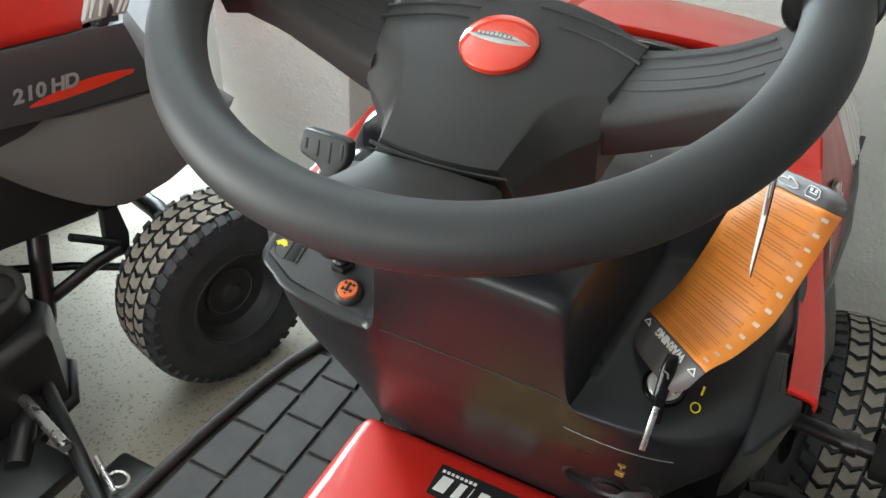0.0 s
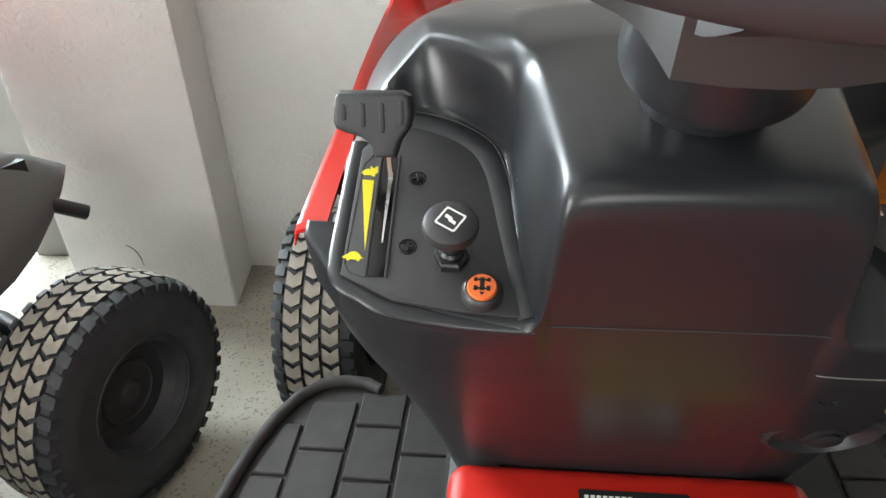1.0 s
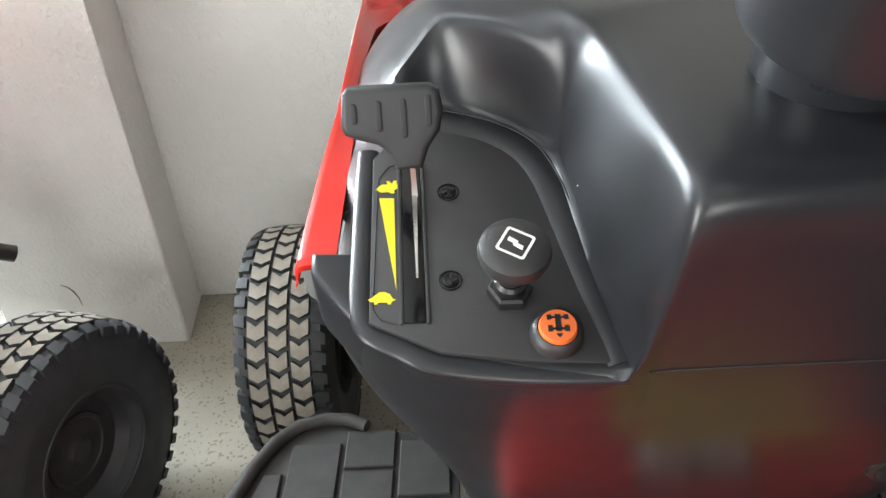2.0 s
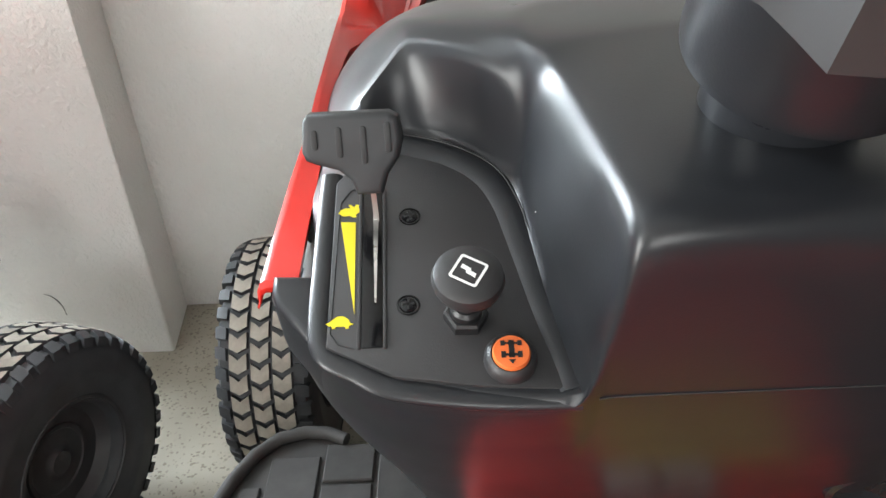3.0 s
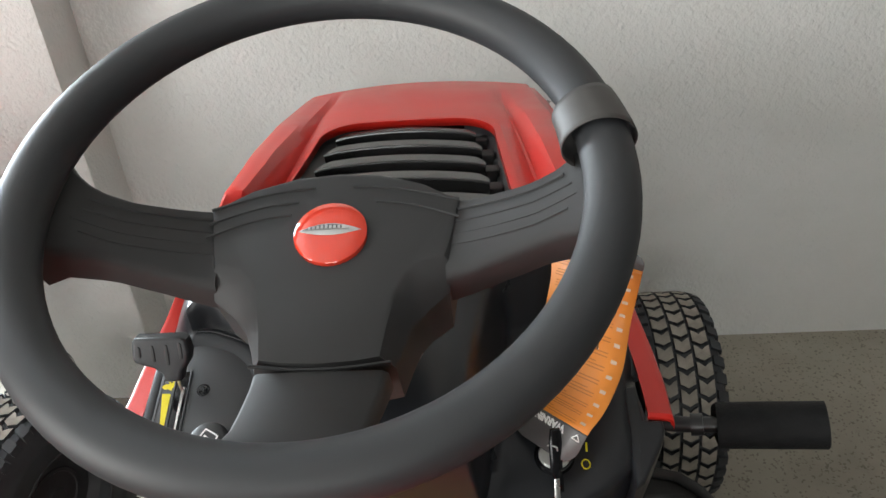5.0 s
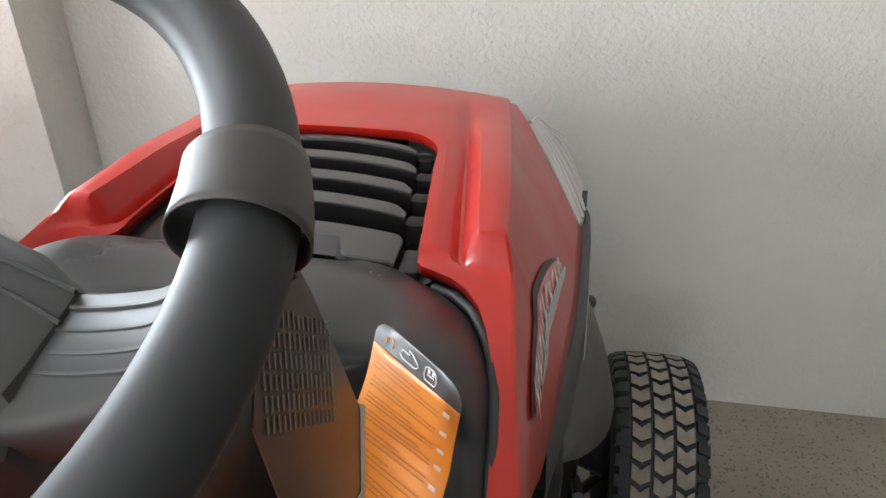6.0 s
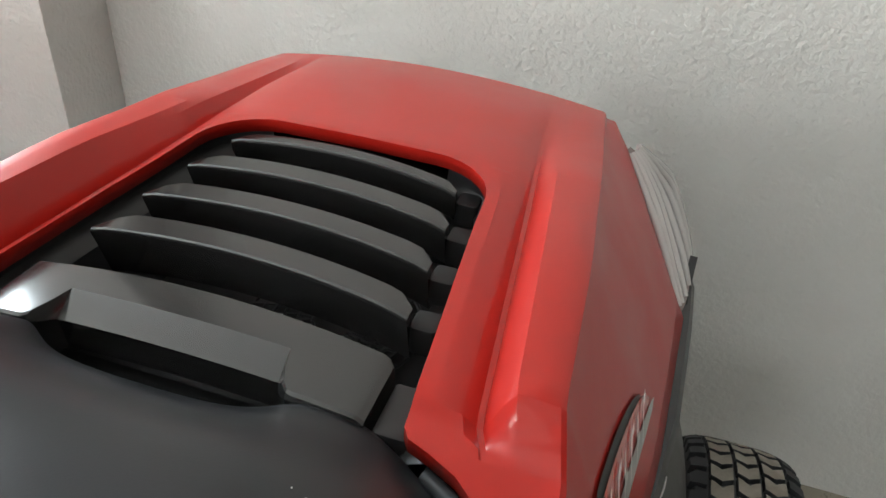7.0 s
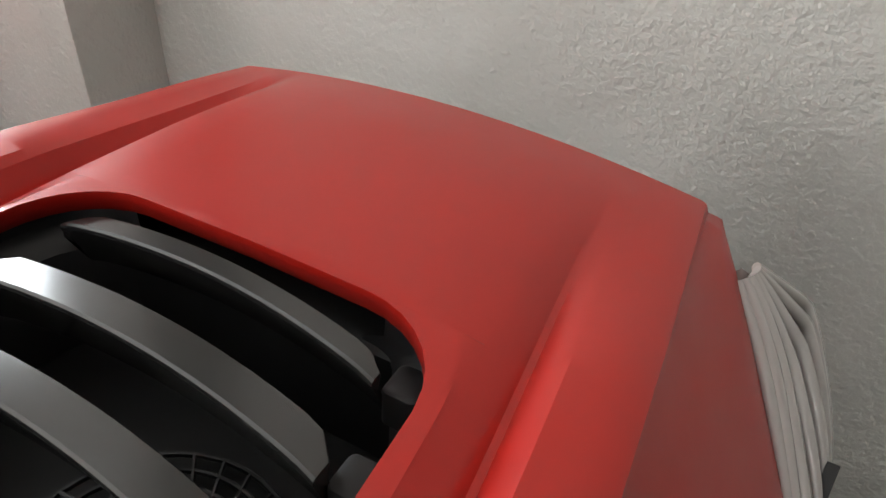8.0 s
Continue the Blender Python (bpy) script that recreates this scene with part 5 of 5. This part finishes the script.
bt = part("card", prism(tag_plane([(.424, 1.098), (.400, 1.065), (.404, 1.024), (.440, .968), (.468, .956), (.488, .992), (.478, 1.024), (.463, 1.07), (.452, 1.094)]), 0.0007), CARDBLACK, btag, "glossy black-brown card")
bt.matrix_basis = BM
for lift, shape in ((0.0005, [(.440, .968), (.468, .957), (.493, .991), (.488, .997), (.468, .966), (.446, .974)]), (-0.0008, [(.404, 1.026), (.440, .970), (.468, .958), (.492, .991), (.484, 1.006), (.452, 1.000)])):
    lb = part("label", prism(tag_plane(shape), 0.0003), CARDWHITE, btag, "plain white label")
    lb.matrix_basis = BM @ pose(0, 0, lift)
bm = bmesh.new()
for i in range(15):
    for k in range(6):
        a = -.020 + .0068 * k
        box(a, a + .0045 + .0012 * rng.random(), -.00055, .00055, 0, .0003, 0, 2, bm)
        bmesh.ops.transform(bm, matrix=pose(-.036 + .0036 * i, .046 - .0030 * i, 0.0003, 0, 0, 68), verts=bm.verts[-8:])
part("print_block", bm, CARDPRINT, btag, "dense pale lines of print").matrix_basis = BM
for word, y, z in (("ER", .418, 1.060), ("OUCT", .424, 1.045), ("OW", .433, 1.028)):
    w = part("print_word", lettering(word, 0.0095, pose(0, 0, 0), 0.0002, 0, 0.0002), WHITE, btag)
    w.matrix_basis = BM @ pose(y - .45, (z - 1.03) * 1.025, -0.0011, 0, 180, 0) @ pose(0, 0, 0, 0, 0, -28)
part("tag_loop", tube([(.1460, .4330, 1.1180), (.1470, .4360, 1.1060), (.1475, .4380, 1.0930)], 0.0010, 6), BAND, btag)

# ---- lever grip ----
grip = base("lever_grip", "black foam-covered hand lever beside the dashboard", "lever")
sl = [(.3120, .633, .7045), (.3130, .633, .7046), (.36, .6225, .7135), (.41, .612, .722), (.411, .6118, .7222)]
part("sleeve", tube(sl, [0.0215, 0.0235, 0.0235, 0.0235, 0.0215], 28), FOAM, grip, "black foam sleeve")
part("rod", tube([(.20, .665, .66), (.25, .655, .69), (.285, .640, .700), (.32, .632, .706)], 0.0085, 12), BLACKSTEEL, grip, "black steel rod")
part("rod_ring", tube([(.288, .6390, .7005), (.300, .6365, .7028)], 0.0115, 16), BLACKSTEEL, grip)

# ---- red apron with its plate ----
apron = part("apron", box(-0.137, 0.133, 0.16, 0.518, 0.40, 0.632, 0.016, 4), RED, mower, "glossy red tank cover")
part("rear_body", box(-0.30, 0.30, -0.45, 0.165, 0.42, 0.70, 0.03, 4), RED, mower, "glossy red rear body")
pl = part("plate", prism(rounded(-.040, .040, -.018, .018, .002), 0.0008), VOID, apron, "small black brand plate")
pl.matrix_basis = pose(0.002, 0.474, 0.6328)
for x0, x1, y0, y1 in ((-.036, -.022, -.012, .006), (-.018, -.008, -.012, .006), (-.005, -.001, -.012, .006), (.003, .015, -.012, .006), (.019, .034, -.012, .006)):
    bm = prism([(x0, y0), (x1 - .003, y0), (x1, y1), (x0 + .003, y1)], 0.0004, 0, pose(0.002, 0.474, 0.6334))
    part("plate_shape", bm, WHITE, apron)
# Added yellow patch, out of view, gives the tower's lower face its yellow reflection
part("reflection_patch", prism(rounded(-.036, .092, .365, .452, .006), 0.0006, 0, pose(0, 0, 0.6326)), REFLECTYELLOW, apron, "yellow patch added out of view to tint the dashboard's reflection")
for i in range(8):
    part("plate_bar", box(-.034 + i * .0045, -.031 + i * .0045, .4835, .4865, .6329, .6334), WHITE, apron)


# ---- foot mats ----
def mat_edge():
    pts = [(0.275, 0.872), (0.30, 0.885), (0.33, 0.888), (0.362, 0.878), (0.388, 0.852), (0.408, 0.812), (0.424, 0.76), (0.436, 0.69), (0.446, 0.60), (0.452, 0.50), (0.456, 0.40), (0.458, 0.25), (0.458, 0.05)]
    return pts


def foot_mat(s, owner):
    edge = mat_edge()
    outline = [(s * x, y) for x, y in edge + [(0.16, 0.05), (0.16, 0.86)]]
    if s > 0:
        outline.reverse()
    plate = part("foot_mat", prism(outline, 0.016, 0.002, pose(0, 0, 0.345)), MATGREY, owner, "dark grey ribbed rubber foot mat")
    part("mat_rim", tube([(s * x, y, 0.352) for x, y in edge], 0.0085, 12), MATGREY, plate, "rounded raised rim of the mat")
    part("mat_skirt", loft([[(s * x, y, 0.345) for x, y in edge], [(s * (x + 0.004), y + 0.003, 0.30) for x, y in edge]]), BLACKSTEEL, plate)

    def limit(y):
        return curve_at(sorted((b, a) for a, b in edge[3:]), y) - 0.016 if y < 0.86 else 0.33

    for c in range(4):
        x0, x1 = 0.170 + 0.0675 * c, 0.170 + 0.0675 * (c + 1) - 0.006
        y = 0.09 + (0.0 if c % 2 else 0.045)
        while y < 0.86:
            y1 = min(y + 0.084, 0.868)
            far = [min(x1, limit(y)), min(x1, limit(y1 - 0.004))]
            if min(far) > x0 + 0.012 and y1 - y > 0.02:
                out = [(s * x0, y), (s * far[0], y), (s * far[1], y1), (s * x0, y1)]
                if s < 0:
                    out.reverse()
                part("pad", prism(out, 0.005, 0.0015, pose(0, 0, 0.3495), 1), MATGREY, plate)
            y += 0.090
    return plate


for s in (-1, 1):
    foot_mat(s, mower)

mower_two = copy_thing(mower, M2)
tagged(mower_two, "second riding mower, red hood and grey flank, parked alongside", "riding mower")

# ---- linkage beside the second mower ----
link = base("deck_linkage", "black steel deck linkage with bright tube, under the second mower", "linkage")
part("frame_tube", tube([(-1.03, .80, .36), (-.985, .74, .22), (-.90, .62, .17), (-.80, .50, .15)], 0.020, 12), BLACKSTEEL, link, "black bent frame tube")
part("frame_plate", box(-1.02, -.72, .30, .56, .12, .15, .006), BLACKSTEEL, link, "black steel plate")
part("pivot_tube", tube([(-.895, .59, .205), (-.72, .545, .20)], 0.010, 14), STEEL, link, "bright steel pivot tube")
part("cross_bar", tube([(-.93, .66, .19), (-.60, .50, .17)], 0.013, 12), BLACKSTEEL, link)
part("bracket", box(-.66, -.55, .50, .60, .12, .175, .012), BLACKSTEEL, link, "black bracket")
part("pin", tube([(-.66, .55, .205), (-.585, .515, .205)], 0.005, 10), STEEL, link, "bright pin")
part("clip", tube([(-.598 + .018 * math.cos(a), .535 + .014 * math.sin(a), .205) for a in (math.pi * k / 8 for k in range(-4, 9))], 0.003, 8), STEEL, link, "bright wire clip")
part("standing_leg", tube([(-.95, .63, .19), (-.95, .63, .0)], 0.018, 12), BLACKSTEEL, link)
# cutting deck under the second mower
bm = prism([(0.465, 0.30), (0.465, 0.78), (0.43, 0.88), (0.34, 0.92), (0.10, 0.80), (0.0, 0.74), (-0.10, 0.80), (-0.28, 0.86), (-0.38, 0.80), (-0.40, 0.30)], 0.18, 0.03, pose(0, 0, 0.30), 4)
deck = part("cutting_deck", bm, BLACKSTEEL, mower_two, "black pressed-steel cutting deck")
part("deck_skirt", tube([(0.468, 0.32, 0.12), (0.468, 0.78, 0.12), (0.432, 0.884, 0.12), (0.34, 0.925, 0.12), (0.10, 0.805, 0.12)], 0.012, 10), BLACKSTEEL, deck)
part("deck_dome", lathe([(0.17, 0.0), (0.165, 0.02), (0.14, 0.045), (0.06, 0.055), (0.01, 0.056)], 32, pose(0.21, 0.60, 0.265)), BLACKSTEEL, deck)
part("deck_wheel", lathe([(0.03, -0.022), (0.055, -0.02), (0.06, -0.008), (0.06, 0.008), (0.055, 0.02), (0.03, 0.022)], 28, pose(0.488, 0.62, 0.064) @ Matrix.Rotation(radians(90), 4, "Y")), BLACK, deck, "black deck wheel")
